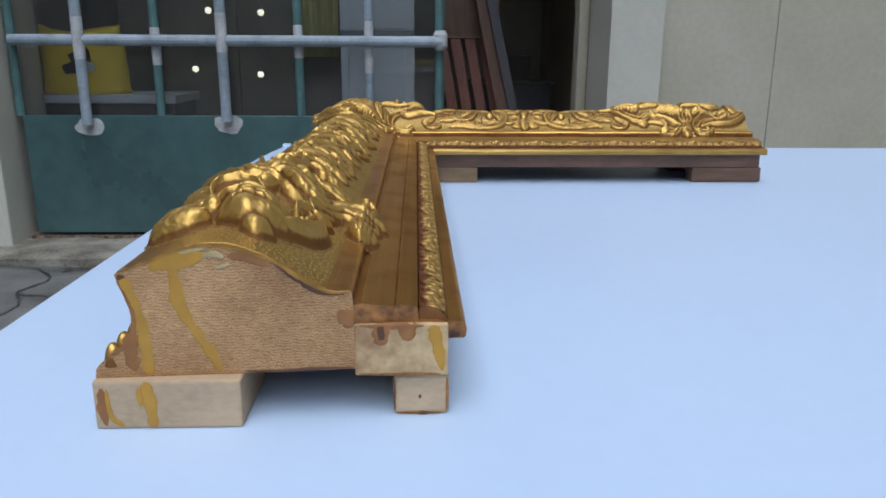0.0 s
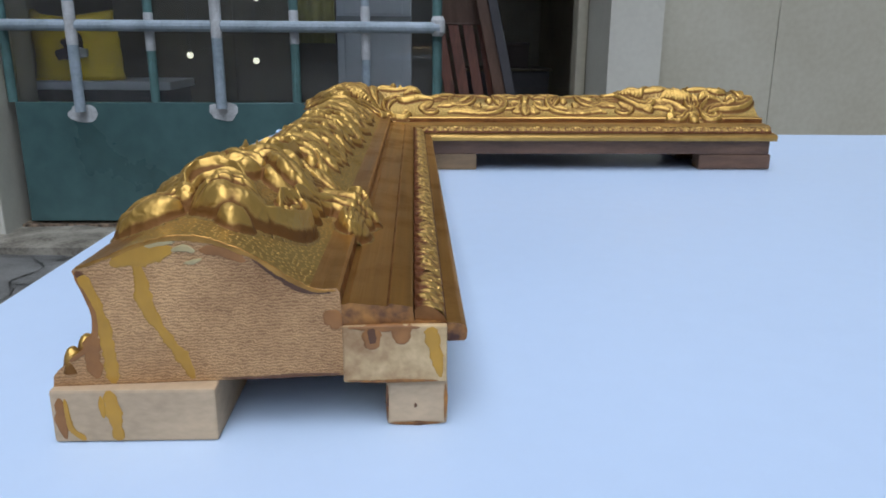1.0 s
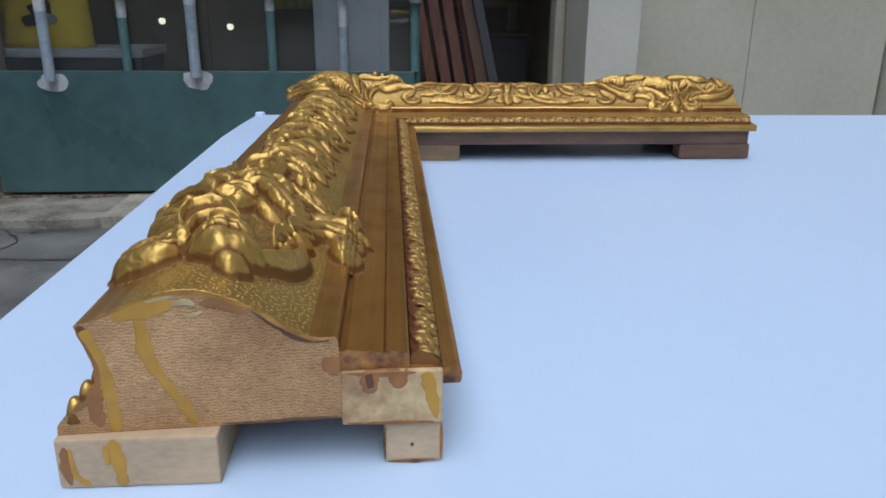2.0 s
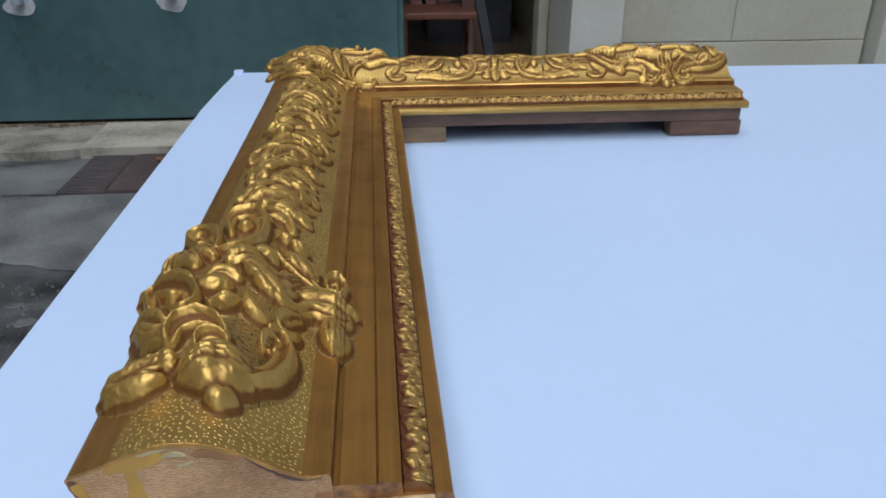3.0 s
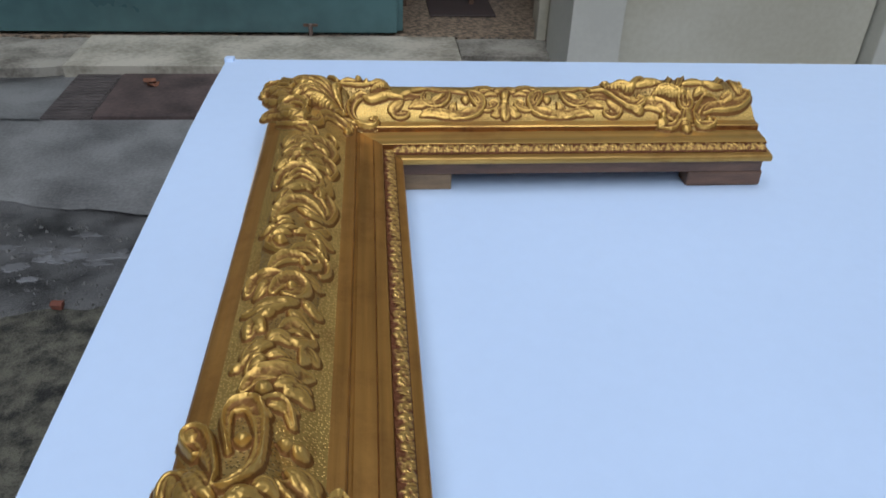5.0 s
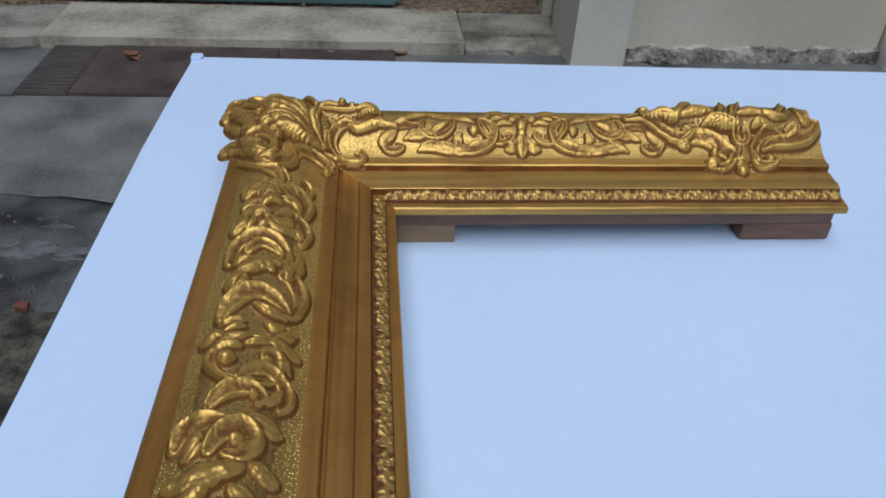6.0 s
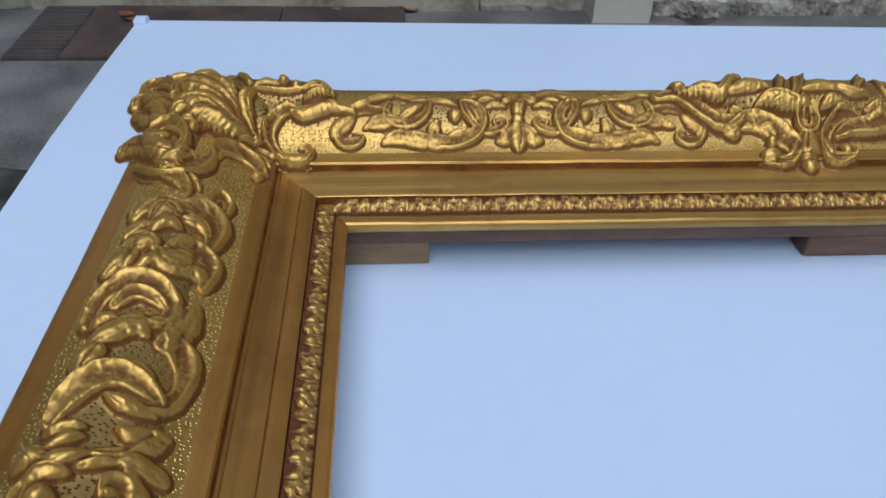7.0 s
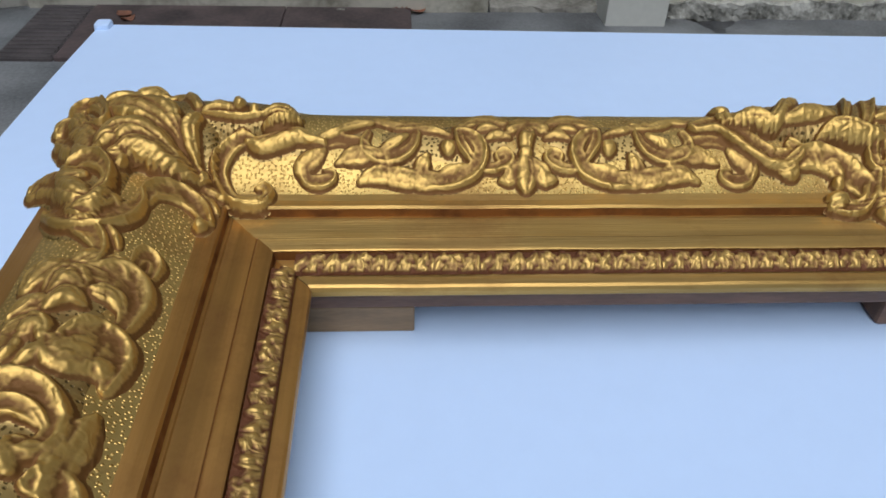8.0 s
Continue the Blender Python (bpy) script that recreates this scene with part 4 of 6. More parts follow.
lay(SIDE, "leaf", "l", 6, (-111.1, -40.5, 3.4), (-107, -31.3, 7.9), (-99.9, -26.6, 3.9))
lay(SIDE, "leaf", "p", 6, (-109.1, -58.3, 3.8), (-104.5, -52.7, 7), (-97.8, -50.6, 3.1))
lay(SIDE, "leaf", "p", 6, (-108.1, -70.3, 3.7), (-102.9, -65.4, 7.7), (-95, -66.1, 4.9), (-91.7, -74.6, 1.6))
lay(SIDE, "leaf", "l", 6, (-89.8, -70.4, 3), (-83.6, -77.8, 8.3), (-75.5, -73.8, 7.6), (-69.3, -74.4, 2.9))
lay(SIDE, "scroll", "s", 7.5, (-84.9, -67.8, 3.4), (-76.9, -62.1, 7.4), (-70.4, -63.8, 7.5), (-66.9, -72.8, 4.7), (-68.5, -85.7, 2.4))
lay(SIDE, "knob", "b", 7.5, (-70.9, -78.1, 6.2))
lay(SIDE, "leaf", "l", 6.5, (-113.5, -86.9, 3), (-109.1, -78.4, 7.9), (-103.1, -75, 4))
lay(SIDE, "leaf", "p", 5.5, (-96.4, -84.5, 2.2), (-92.7, -80.3, 3.4), (-89.3, -73.5, 1.8))
lay(SIDE, "scroll", "s", 8, (-111.1, -123.1, 3.8), (-109.5, -110.1, 5.6), (-103.3, -101.7, 7.6), (-95.2, -97.2, 7.9), (-85.9, -98, 7.5), (-79, -104.3, 6.1), (-76.7, -112.4, 3.4), (-79.7, -119.8, 3.5), (-85, -118.9, 3.3))
lay(SIDE, "scroll", "s", 7.5, (-100.1, -114.4, 2.6), (-93.1, -105.8, 4), (-84.6, -106.5, 3.9), (-79.3, -110.6, 2))
lay(SIDE, "leaf", "l", 6.5, (-108.4, -124.5, 3.9), (-101.8, -124.3, 4.6), (-95.8, -124.3, 2.3))
lay(SIDE, "leaf", "l", 7.5, (-103.7, -140.4, 3.1), (-95.5, -131.6, 5.7), (-88.4, -126, 5.4), (-83.3, -129.5, 2.2))
lay(SIDE, "leaf", "l", 7.5, (-67.7, -97.6, 1), (-69.4, -108.5, 4.5), (-71.5, -122.4, 5.1), (-73.4, -133.3, 2.2))
lay(SIDE, "leaf", "p", 6, (-83.5, -125.6, 2.1), (-79.1, -121, 4.2), (-75, -122.2, 2.6))
lay(SIDE, "dome", "p", 7, (-104.8, -152, 3.7), (-103.7, -146.3, 7.6), (-100.2, -140.5, 3.5))
lay(SIDE, "scroll", "s", 8.5, (-107.5, -180.8, 3.4), (-104.4, -170.2, 6.4), (-97.1, -160.3, 7), (-87.2, -155.3, 6.5), (-78.4, -157.3, 5.7), (-71.6, -161.8, 2.7))
lay(SIDE, "leaf", "l", 7, (-89, -166.7, 1.9), (-81.1, -170.2, 3.8), (-72.5, -169.9, 2))
lay(SIDE, "leaf", "l", 6.5, (-88.4, -149.7, 2.5), (-82.2, -150.6, 4.9), (-76.4, -153.9, 2.1))
lay(SIDE, "scroll", "s", 8, (-76.1, -132.8, 3.2), (-70, -130.5, 7.2), (-65.4, -140.6, 5.3), (-65.6, -152.7, 3.6), (-69.3, -163.5, 3.2), (-74.9, -167.3, 2.3))
lay(SIDE, "leaf", "p", 6.5, (-106.2, -186.8, 2.3), (-99.7, -184.8, 3.5), (-94.3, -183.1, 1.5))
lay(SIDE, "leaf", "p", 6.5, (-103.5, -193.3, 2), (-97.6, -189.3, 3.3), (-93.4, -187.4, 1.4))
lay(SIDE, "leaf", "p", 7.5, (-114.6, -200.1, 2.1), (-111.3, -197.2, 5.9), (-105.3, -196.3, 3.4))
lay(SIDE, "leaf", "p", 7.5, (-103.1, -198.8, 2.3), (-96, -198.3, 4.2), (-88.7, -195.5, 1.7))
lay(SIDE, "leaf", "p", 7, (-106.6, -208, 2.1), (-100.7, -204.9, 4.7), (-93.8, -204.6, 2))
lay(SIDE, "band", "s", 5.5, (-90.5, -194.9, 1.4), (-81.5, -192.7, 2.7), (-75.2, -189.6, 1.7))
lay(SIDE, "leaf", "p", 6, (-90.1, -201.5, 1.3), (-82.5, -198, 2.3), (-76.4, -196.9, 1.4))
lay(SIDE, "ball", "b", 9, (-99.7, -215.2, 5.1))
lay(SIDE, "scroll", "s", 7.5, (-107.5, -208.6, 2), (-108, -216.7, 3.5), (-102.2, -226.9, 2.6), (-92.7, -231.1, 3.2), (-82.6, -229.7, 3.2), (-73.3, -224.3, 2))
lay(SIDE, "leaf", "s", 7.5, (-79.5, -211.5, 1.5), (-78.1, -205.7, 3.3), (-74, -205.7, 4.1), (-71.9, -213.5, 3), (-73.2, -221.9, 1.3))
lay(SIDE, "knob", "b", 7, (-77.4, -210.3, 2.7))
lay(SIDE, "scroll", "s", 8.5, (-90.7, -229.2, 1.7), (-85.1, -223.1, 3.5), (-77.3, -218.5, 4.3), (-71.1, -220.4, 4.7), (-67, -226.2, 4.6), (-66.6, -234.5, 3.6), (-68.9, -241, 1.8))
lay(SIDE, "leaf", "l", 7, (-78, -195.9, 1.7), (-72.3, -194.9, 4.4), (-67, -195.6, 4.4), (-63, -197.6, 1.7))
lay(SIDE, "leaf", "l", 7, (-74.8, -197.6, 1.7), (-70, -205.2, 3.3), (-66.8, -211.7, 1.5))
lay(SIDE, "leaf", "p", 6.5, (-81.3, -181.5, 1.8), (-75.6, -183.4, 3.6), (-71, -178.1, 1.3))
lay(SIDE, "leaf", "p", 6, (-75, -190.8, 1.6), (-70, -185.4, 3.1), (-66.6, -178.7, 2.1))
lay(SIDE, "knob", "b", 6, (-67.7, -177.6, 3.5))
lay(SIDE, "scroll", "s", 9, (-103.2, -250.9, 2.3), (-98.7, -243.5, 4.5), (-91.5, -237.9, 4.9), (-82.6, -235.7, 4.5), (-76.9, -238.4, 2.4), (-79.5, -243.4, 1.7))
lay(SIDE, "knob", "b", 8, (-81.7, -239, 3.1))
lay(SIDE, "leaf", "l", 6.5, (-74.9, -241.7, 1.2), (-71.2, -235.4, 2.8), (-69.1, -229.3, 1.3))
lay(SIDE, "scroll", "s", 7, (-116.3, -272.7, 3.5), (-113.2, -261.9, 6.2), (-105.4, -261, 7.4), (-96.2, -259.9, 5.2))
lay(SIDE, "leaf", "p", 6, (-108.6, -280.3, 3.7), (-105, -273.7, 5.9), (-101.9, -270.7, 3.6))
lay(SIDE, "ring", "s", 7.5, (-98.6, -278.3, 3.2), (-93.8, -267.7, 5.5), (-84.5, -261.2, 6.7), (-79.2, -266.9, 5.3), (-82.6, -278.4, 4.5), (-89.7, -279.3, 3.6))
lay(SIDE, "knob", "b", 7, (-86.4, -269.8, 4.1))
lay(SIDE, "leaf", "l", 6.5, (-80, -254.2, 3.7), (-74.1, -256.2, 5.9), (-68.5, -256.5, 2.6))
lay(SIDE, "leaf", "l", 7, (-115.1, -296.6, 3.5), (-104.2, -296.8, 6.3), (-94.2, -292.2, 6.2), (-82.2, -284.7, 2.7))
lay(SIDE, "leaf", "p", 6.5, (-107.4, -306.3, 3.2), (-101.2, -302.4, 5.5), (-96.3, -296.2, 2.5))
lay(SIDE, "dome", "p", 7, (-109.9, -319.6, 3.9), (-107.7, -310.5, 6.9), (-102, -317.9, 3.3))
lay(SIDE, "leaf", "l", 6.5, (-84.5, -297.7, 2.7), (-79.5, -302.7, 6.1), (-76.8, -310.7, 4.1))
lay(SIDE, "leaf", "l", 6.5, (-76.8, -282.8, 3.6), (-71.2, -285.3, 5), (-68, -288.4, 2))
lay(SIDE, "scroll", "s", 7.5, (-89, -318.4, 3), (-82, -311.2, 6.1), (-74.4, -313.2, 5.3), (-70.5, -317.5, 2.7))
lay(SIDE, "leaf", "p", 7, (-82.6, -324.4, 2.6), (-76.7, -324.7, 5.2), (-69.9, -315.6, 2.7))
lay(SIDE, "knob", "b", 7, (-71.9, -304.3, 3.7))
lay(SIDE, "leaf", "p", 6.5, (-95.6, -328.9, 2.9), (-90.1, -323.4, 6.3), (-84, -326.4, 3.9))
lay(SIDE, "leaf", "l", 7, (-108.2, -346.3, 3.4), (-103.9, -337.2, 7.3), (-96.8, -332.5, 4.1))
lay(SIDE, "leaf", "p", 6.5, (-105, -355, 3.1), (-101.1, -349.2, 5.9), (-96.3, -345.5, 2.2))
lay(SIDE, "leaf", "p", 6, (-95, -343.8, 2.4), (-89.5, -340.5, 4.1), (-84.5, -340.2, 2.4))
lay(SIDE, "leaf", "p", 6, (-92.7, -353.8, 2.1), (-86.1, -347.1, 3.8), (-79.2, -344.3, 2.3))
lay(SIDE, "dome", "p", 7, (-75.1, -339.9, 1.9), (-71.8, -329.6, 5.7), (-68.3, -333.4, 3.4))
lay(SIDE, "knob", "b", 4.5, (-113.7, -348.6, 4.3))
lay(SIDE, "scroll", "s", 8, (-106.8, -369.5, 2.8), (-100.5, -361.7, 5.8), (-88.9, -356.2, 6.5), (-77.9, -352.5, 6), (-69.8, -347.8, 3.1))
lay(SIDE, "ball", "b", 9, (-94.5, -370.7, 5.5))
lay(SIDE, "leaf", "l", 7, (-87.4, -366.3, 2.5), (-80.1, -361.6, 5.5), (-72.7, -360.6, 4.4))
lay(SIDE, "leaf", "p", 6.5, (-81.7, -369.8, 2.5), (-75.1, -366, 5.6), (-70.1, -370, 3.1))
lay(SIDE, "leaf", "p", 6.5, (-103.4, -375.6, 2.1), (-99.3, -381.1, 4.1), (-94.2, -383.5, 2.2))
lay(SIDE, "leaf", "l", 6.5, (-90.3, -381.2, 2.2), (-83.6, -381, 4.3), (-77, -380.3, 2.8))

CARTOUCHE = []
lay(CARTOUCHE, "curl", "s", 11, (-112.7, -443.6, 2), (-113, -431.9, 2.2), (-123.6, -405, 5), (-131.7, -398.4, 5.5), (-131.6, -405.4, 2.8), (-126.4, -411.8, 3.4))
lay(CARTOUCHE, "knob", "b", 9, (-130.7, -400.9, 6.7))
lay(CARTOUCHE, "scroll", "s", 10, (-106.3, -420, 1), (-112.3, -391.7, 2.8), (-107.2, -384.2, 4.8), (-97.4, -386.9, 5.3), (-91.4, -411, 2.8), (-93.1, -430.7, 3), (-102.3, -441.4, 3.2), (-110.6, -442.5, 1.4))
lay(CARTOUCHE, "knob", "b", 8, (-100, -412.8, 4.8))
lay(CARTOUCHE, "scroll", "s", 8, (-94.8, -388.4, 1.8), (-90.2, -380.7, 3.2), (-81.8, -379.5, 3.2), (-76.9, -392.4, 2))
lay(CARTOUCHE, "knob", "b", 8, (-90.7, -389.9, 3.2))
lay(CARTOUCHE, "knob", "b", 9, (-78.7, -408.3, 4.3))
lay(CARTOUCHE, "knob", "b", 9, (-70.9, -409.9, 5))
lay(CARTOUCHE, "leaf", "p", 9, (-132.9, -423, 3.5), (-120.3, -438.4, 6.7), (-111.3, -449, 2.8))
lay(CARTOUCHE, "leaf", "p", 10, (-139.4, -437.2, 3.6), (-135.1, -430.4, 7.5), (-120.1, -453.7, 3.7))
lay(CARTOUCHE, "leaf", "p", 9, (-138.3, -447.8, 3.4), (-125.6, -465.6, 5.4), (-117.3, -473.6, 2.1))
lay(CARTOUCHE, "ring", "s", 12, (-134.2, -488.3, 1.8), (-139.3, -467.1, 3.6), (-129.3, -474, 5.3), (-118.1, -484.9, 3.8), (-111.4, -498.4, 2.8), (-114.8, -505.4, 2.9), (-123.4, -499, 2))
lay(CARTOUCHE, "knob", "b", 10, (-123.1, -488.9, 3.8))
lay(CARTOUCHE, "knob", "b", 10, (-143.8, -464.4, 3.2))
lay(CARTOUCHE, "leaf", "p", 9, (-100.5, -458.3, 2.7), (-95.6, -452.7, 7.8), (-88.4, -451.2, 3.7))
lay(CARTOUCHE, "leaf", "p", 8, (-109.1, -474.9, 2.2), (-102.4, -471.7, 4.8), (-95.3, -475.5, 2.8))
lay(CARTOUCHE, "leaf", "p", 9, (-112.2, -484.9, 2.9), (-106.1, -482.4, 6.5), (-99.4, -483.3, 3.8))
lay(CARTOUCHE, "leaf", "l", 10, (-91.8, -460, 2.9), (-85.1, -465.3, 6.9), (-78.9, -474.2, 7), (-72.9, -480.2, 4), (-67.9, -479.2, 1.8))
lay(CARTOUCHE, "leaf", "p", 9, (-90.2, -445.6, 2.3), (-84.6, -440.9, 5.5), (-80.2, -445.3, 1.8))
lay(CARTOUCHE, "ridge", "s", 10, (-79, -435.4, 2.2), (-72.8, -437.2, 6.7), (-66, -443.9, 5.7), (-58, -449.6, 4.1), (-47.7, -450.3, 2.6))
lay(CARTOUCHE, "leaf", "l", 9, (-75.5, -425.3, 2.6), (-68.1, -429, 7.3), (-62.2, -438.1, 3.3))
lay(CARTOUCHE, "curl", "s", 10, (-52.7, -446.2, 1.5), (-53.5, -439.8, 2.4), (-49.9, -435.5, 4.7), (-46.6, -435.8, 2.6), (-47.9, -443.9, 2.2))
lay(CARTOUCHE, "leaf", "p", 8.5, (-77.3, -465.3, 1.8), (-71.2, -451.4, 4.1), (-64, -448, 1.9))
lay(CARTOUCHE, "leaf", "l", 9, (-81.8, -477.5, 2.5), (-74.6, -472.2, 5.2), (-66.6, -452.3, 2.3))
lay(CARTOUCHE, "lump", "p", 12, (-65.9, -462.1, 4), (-56.3, -458.9, 10.2), (-47.4, -462.2, 7.9), (-40.3, -465.4, 3))
lay(CARTOUCHE, "lip", "p", 10, (-68.7, -483, 1.5), (-59.7, -473.1, 5.8), (-49.3, -474.7, 6.9), (-43.3, -471.4, 3.1))
lay(CARTOUCHE, "drop", "p", 10, (-49.7, -480.1, 4.1), (-48.9, -487.7, 7), (-48.3, -495, 6.5), (-48.4, -499.8, 4))
lay(CARTOUCHE, "curl", "s", 10, (-66.1, -484.4, 1.8), (-70.1, -491.1, 2.2), (-72.4, -500, 2.3), (-69.4, -502.5, 2.9), (-66.2, -497.6, 1.5))
lay(CARTOUCHE, "leaf", "p", 9, (-102.2, -502, 2.3), (-96.2, -500.7, 4.5), (-90.5, -499, 2.2))
lay(CARTOUCHE, "leaf", "p", 9, (-141.1, -491.3, 2.5), (-130.4, -501.8, 5), (-121.5, -510.9, 2))
lay(CARTOUCHE, "leaf", "p", 9, (-138.1, -502.2, 2.2), (-126.2, -517, 5.1), (-118.2, -515.8, 2.1))
lay(CARTOUCHE, "leaf", "l", 9, (-128.4, -521.9, 2.1), (-121.2, -524.1, 4.8), (-114.6, -532.2, 1.2))
lay(CARTOUCHE, "hook", "s", 13, (-114.4, -531.5, 2.4), (-113.5, -523.5, 4.1), (-107.6, -520.1, 3.8), (-99.7, -520.9, 3.2), (-93, -527.3, 2))
lay(CARTOUCHE, "hook", "s", 11, (-101, -539.6, 1.1), (-101.1, -533.4, 2), (-96.3, -531.2, 2.1), (-90.9, -534.1, 1.4), (-91.1, -539.7, 0.8))
lay(CARTOUCHE, "ball", "b", 15, (-92.0, -549.5, 13.8))
lay(CARTOUCHE, "lip", "b", 9, (-88.5, -563.2, 6.2))
lay(CARTOUCHE, "horn", "s", 13, (-83.8, -552, 2.2), (-77.7, -546, 4.8), (-72, -538, 4.3), (-69, -523.6, 4.1), (-71, -511.1, 3.7), (-74.2, -510.1, 2))
lay(CARTOUCHE, "curl", "s", 10, (-77.3, -523, 1.2), (-76, -517.3, 1.9), (-73, -516.7, 2.7), (-74.8, -522.5, 1.3))
lay(CARTOUCHE, "leaf", "l", 9, (-89, -491.1, 1.2), (-84, -502.9, 3.1), (-77.5, -505.8, 1.6))
lay(CARTOUCHE, "shell", "l", 12, (-136.5, -545.0, 4.0), (-131.0, -544.5, 8.2), (-124.5, -544.0, 8.0), (-116.5, -543.4, 3.2))
lay(CARTOUCHE, "shell", "p", 11, (-133.6, -553.7, 3), (-127.7, -552.8, 5), (-120.5, -553.3, 4.7), (-114.3, -551.7, 2.6))
lay(CARTOUCHE, "leaf", "p", 9, (-117.3, -537.3, 1.6), (-112.5, -543.7, 4), (-118.7, -543.1, 2.1))

CARTOUCHETWO = []
lay(CARTOUCHETWO, "scroll", "s", 9, (218, 95.5, 5.3), (231.6, 97, 8.3), (241.5, 87.3, 8), (251.9, 78.4, 7.1), (263.4, 74.2, 6.7), (273.5, 77.4, 4), (270.9, 82.9, 3.3))
lay(CARTOUCHETWO, "scroll", "s", 9, (266.6, 71.1, 3.3), (280.6, 75.6, 6.6), (291.4, 72.7, 7.4), (299.8, 66.5, 8.5), (307.1, 58, 8.5), (304.9, 48, 4), (296.2, 44.8, 4.2), (286.1, 46.6, 2.9))
lay(CARTOUCHETWO, "ball", "b", 9, (289.2, 49.2, 6.3))
lay(CARTOUCHETWO, "knob", "b", 9, (293.8, 60.8, 4.2))
lay(CARTOUCHETWO, "scroll", "s", 9, (358.1, 79.1, 2.8), (347.1, 77.7, 4.8), (337.7, 71, 4.5), (332.4, 62, 4.8), (331.2, 49.9, 5.3), (338.4, 46.8, 4.4), (347.3, 49, 3.5), (350.5, 56.4, 2.7))
lay(CARTOUCHETWO, "knob", "b", 8, (344.6, 54.4, 4.9))
lay(CARTOUCHETWO, "scroll", "s", 9, (342.5, 65.8, 2.8), (354, 70.4, 5.8), (368.9, 71.9, 8), (384.1, 74.7, 7.2), (396, 82.1, 5.3), (401.5, 91.9, 2.7))
lay(CARTOUCHETWO, "leaf", "p", 8, (368.4, 77, 3.7), (375.4, 81.4, 4.9), (367.9, 81.2, 2.4))
lay(CARTOUCHETWO, "knob", "b", 9, (238, 114.1, 7))
lay(CARTOUCHETWO, "leaf", "p", 7, (238.4, 95.1, 2.5), (250.8, 97.8, 6.3), (260.9, 93.3, 2.6))
lay(CARTOUCHETWO, "leaf", "p", 7, (253.5, 92.6, 2), (265.2, 96, 5), (300, 144.3, 5.3))
lay(CARTOUCHETWO, "leaf", "p", 6, (288.5, 134.2, 4.5), (310.7, 150.1, 7.3), (325.7, 145.8, 5.4))
lay(CARTOUCHETWO, "leaf", "p", 7, (269.3, 93, 2.2), (283.8, 98.1, 6.5), (296.7, 96.6, 3.3))
lay(CARTOUCHETWO, "curl", "s", 8, (302.5, 90.3, 1.7), (325, 134.3, 4.5), (339.9, 147.9, 6.8), (318.5, 95.8, 3.2), (311.5, 88.7, 1.9))
lay(CARTOUCHETWO, "leaf", "p", 6, (341.4, 148.2, 4.1), (357.1, 152.9, 8.3), (369, 146.1, 5.5))
lay(CARTOUCHETWO, "leaf", "p", 7, (322.8, 94, 2.3), (336, 98.2, 7), (347.1, 94.2, 3.7))
lay(CARTOUCHETWO, "leaf", "p", 7, (346.2, 96.9, 3), (356.1, 91.9, 4.6), (367.6, 90.5, 2.2))
lay(CARTOUCHETWO, "curl", "s", 8, (359.9, 92.3, 1.7), (387.7, 130, 6.8), (389.8, 115, 8.1), (389.1, 93.3, 6.6), (399.6, 91.4, 3.2))
lay(CARTOUCHETWO, "leaf", "p", 8, (286.5, 82.8, 2.3), (299.1, 87.1, 5.8), (312.7, 84.2, 4.8), (323.2, 82.7, 1.9))
lay(CARTOUCHETWO, "leaf", "p", 8, (334.6, 82.4, 1.9), (340.4, 85.2, 4.3), (348.3, 83.4, 2.3))
lay(CARTOUCHETWO, "ring", "s", 9, (320.3, 85.8, 2.8), (317.8, 80, 3.9), (318.6, 70.5, 4.7), (325.1, 70, 3.6), (328.3, 76.1, 3.4), (326.2, 82.8, 2.4))
lay(CARTOUCHETWO, "petal", "p", 10, (322.2, 66.5, 3.3), (320.1, 58.2, 7.7), (314.9, 47.5, 6))
lay(CARTOUCHETWO, "ball", "b", 10, (315.1, 43.7, 7.4))
lay(CARTOUCHETWO, "wing", "l", 8, (318.2, 67.7, 1.8), (311.5, 59.7, 3.5), (303.2, 48.2, 1.8))
lay(CARTOUCHETWO, "wing", "l", 8, (327.4, 66.6, 2.1), (330.5, 59.6, 4.7), (332.9, 47.7, 1.9))
lay(CARTOUCHETWO, "leaf", "l", 7, (261.7, 68, 2), (268.2, 67.4, 3.7), (271.9, 72.3, 2.2))
lay(CARTOUCHETWO, "leaf", "l", 7, (287.5, 69.3, 2), (293.2, 69.9, 4.2), (297.5, 63.2, 2.2))

carve([
    (PANEL, ARM[2], 118.5, 1.06, 0.62),
    (PALMETTE, ARM[2], None, 1.22, 0.64),
    (CARTOUCHETWO, ARM[2], None, 0.98, 0.8),
    (CORNER, frame_thing, None, 1.02, 0.85),
    (SIDE, ARM[1], None, 1.03, 0.9),
    (CARTOUCHE, ARM[1], None, 1.08, 1.0),
])

# the pressed leaf-and-ribbon bead beside the sight edge
BEAD = []
lay(BEAD, "leaf", "l", 1.9, (0.2, 6.4, 2.1), (1.6, 10.5, 3.1), (5, 13.2, 3.1), (5.6, 17, 2.1))
lay(BEAD, "dart", "p", 1.9, (4.4, 6.6, 1.3), (6.2, 8.6, 2.1), (6.8, 11, 1.4))
lay(BEAD, "leaf", "l", 1.9, (8.4, 6.4, 2.1), (8.8, 11, 3.4), (7.8, 16.6, 1.9))
lay(BEAD, "curl", "s", 2, (11, 7, 1.6), (13.4, 8.2, 1.9), (13, 11.8, 2.1), (10.8, 12.2, 1.9), (11, 9.8, 1.6))
lay(BEAD, "leaf", "l", 1.9, (10.2, 16.8, 1.7), (12.6, 14.6, 2.7), (15.4, 14.2, 1.6))
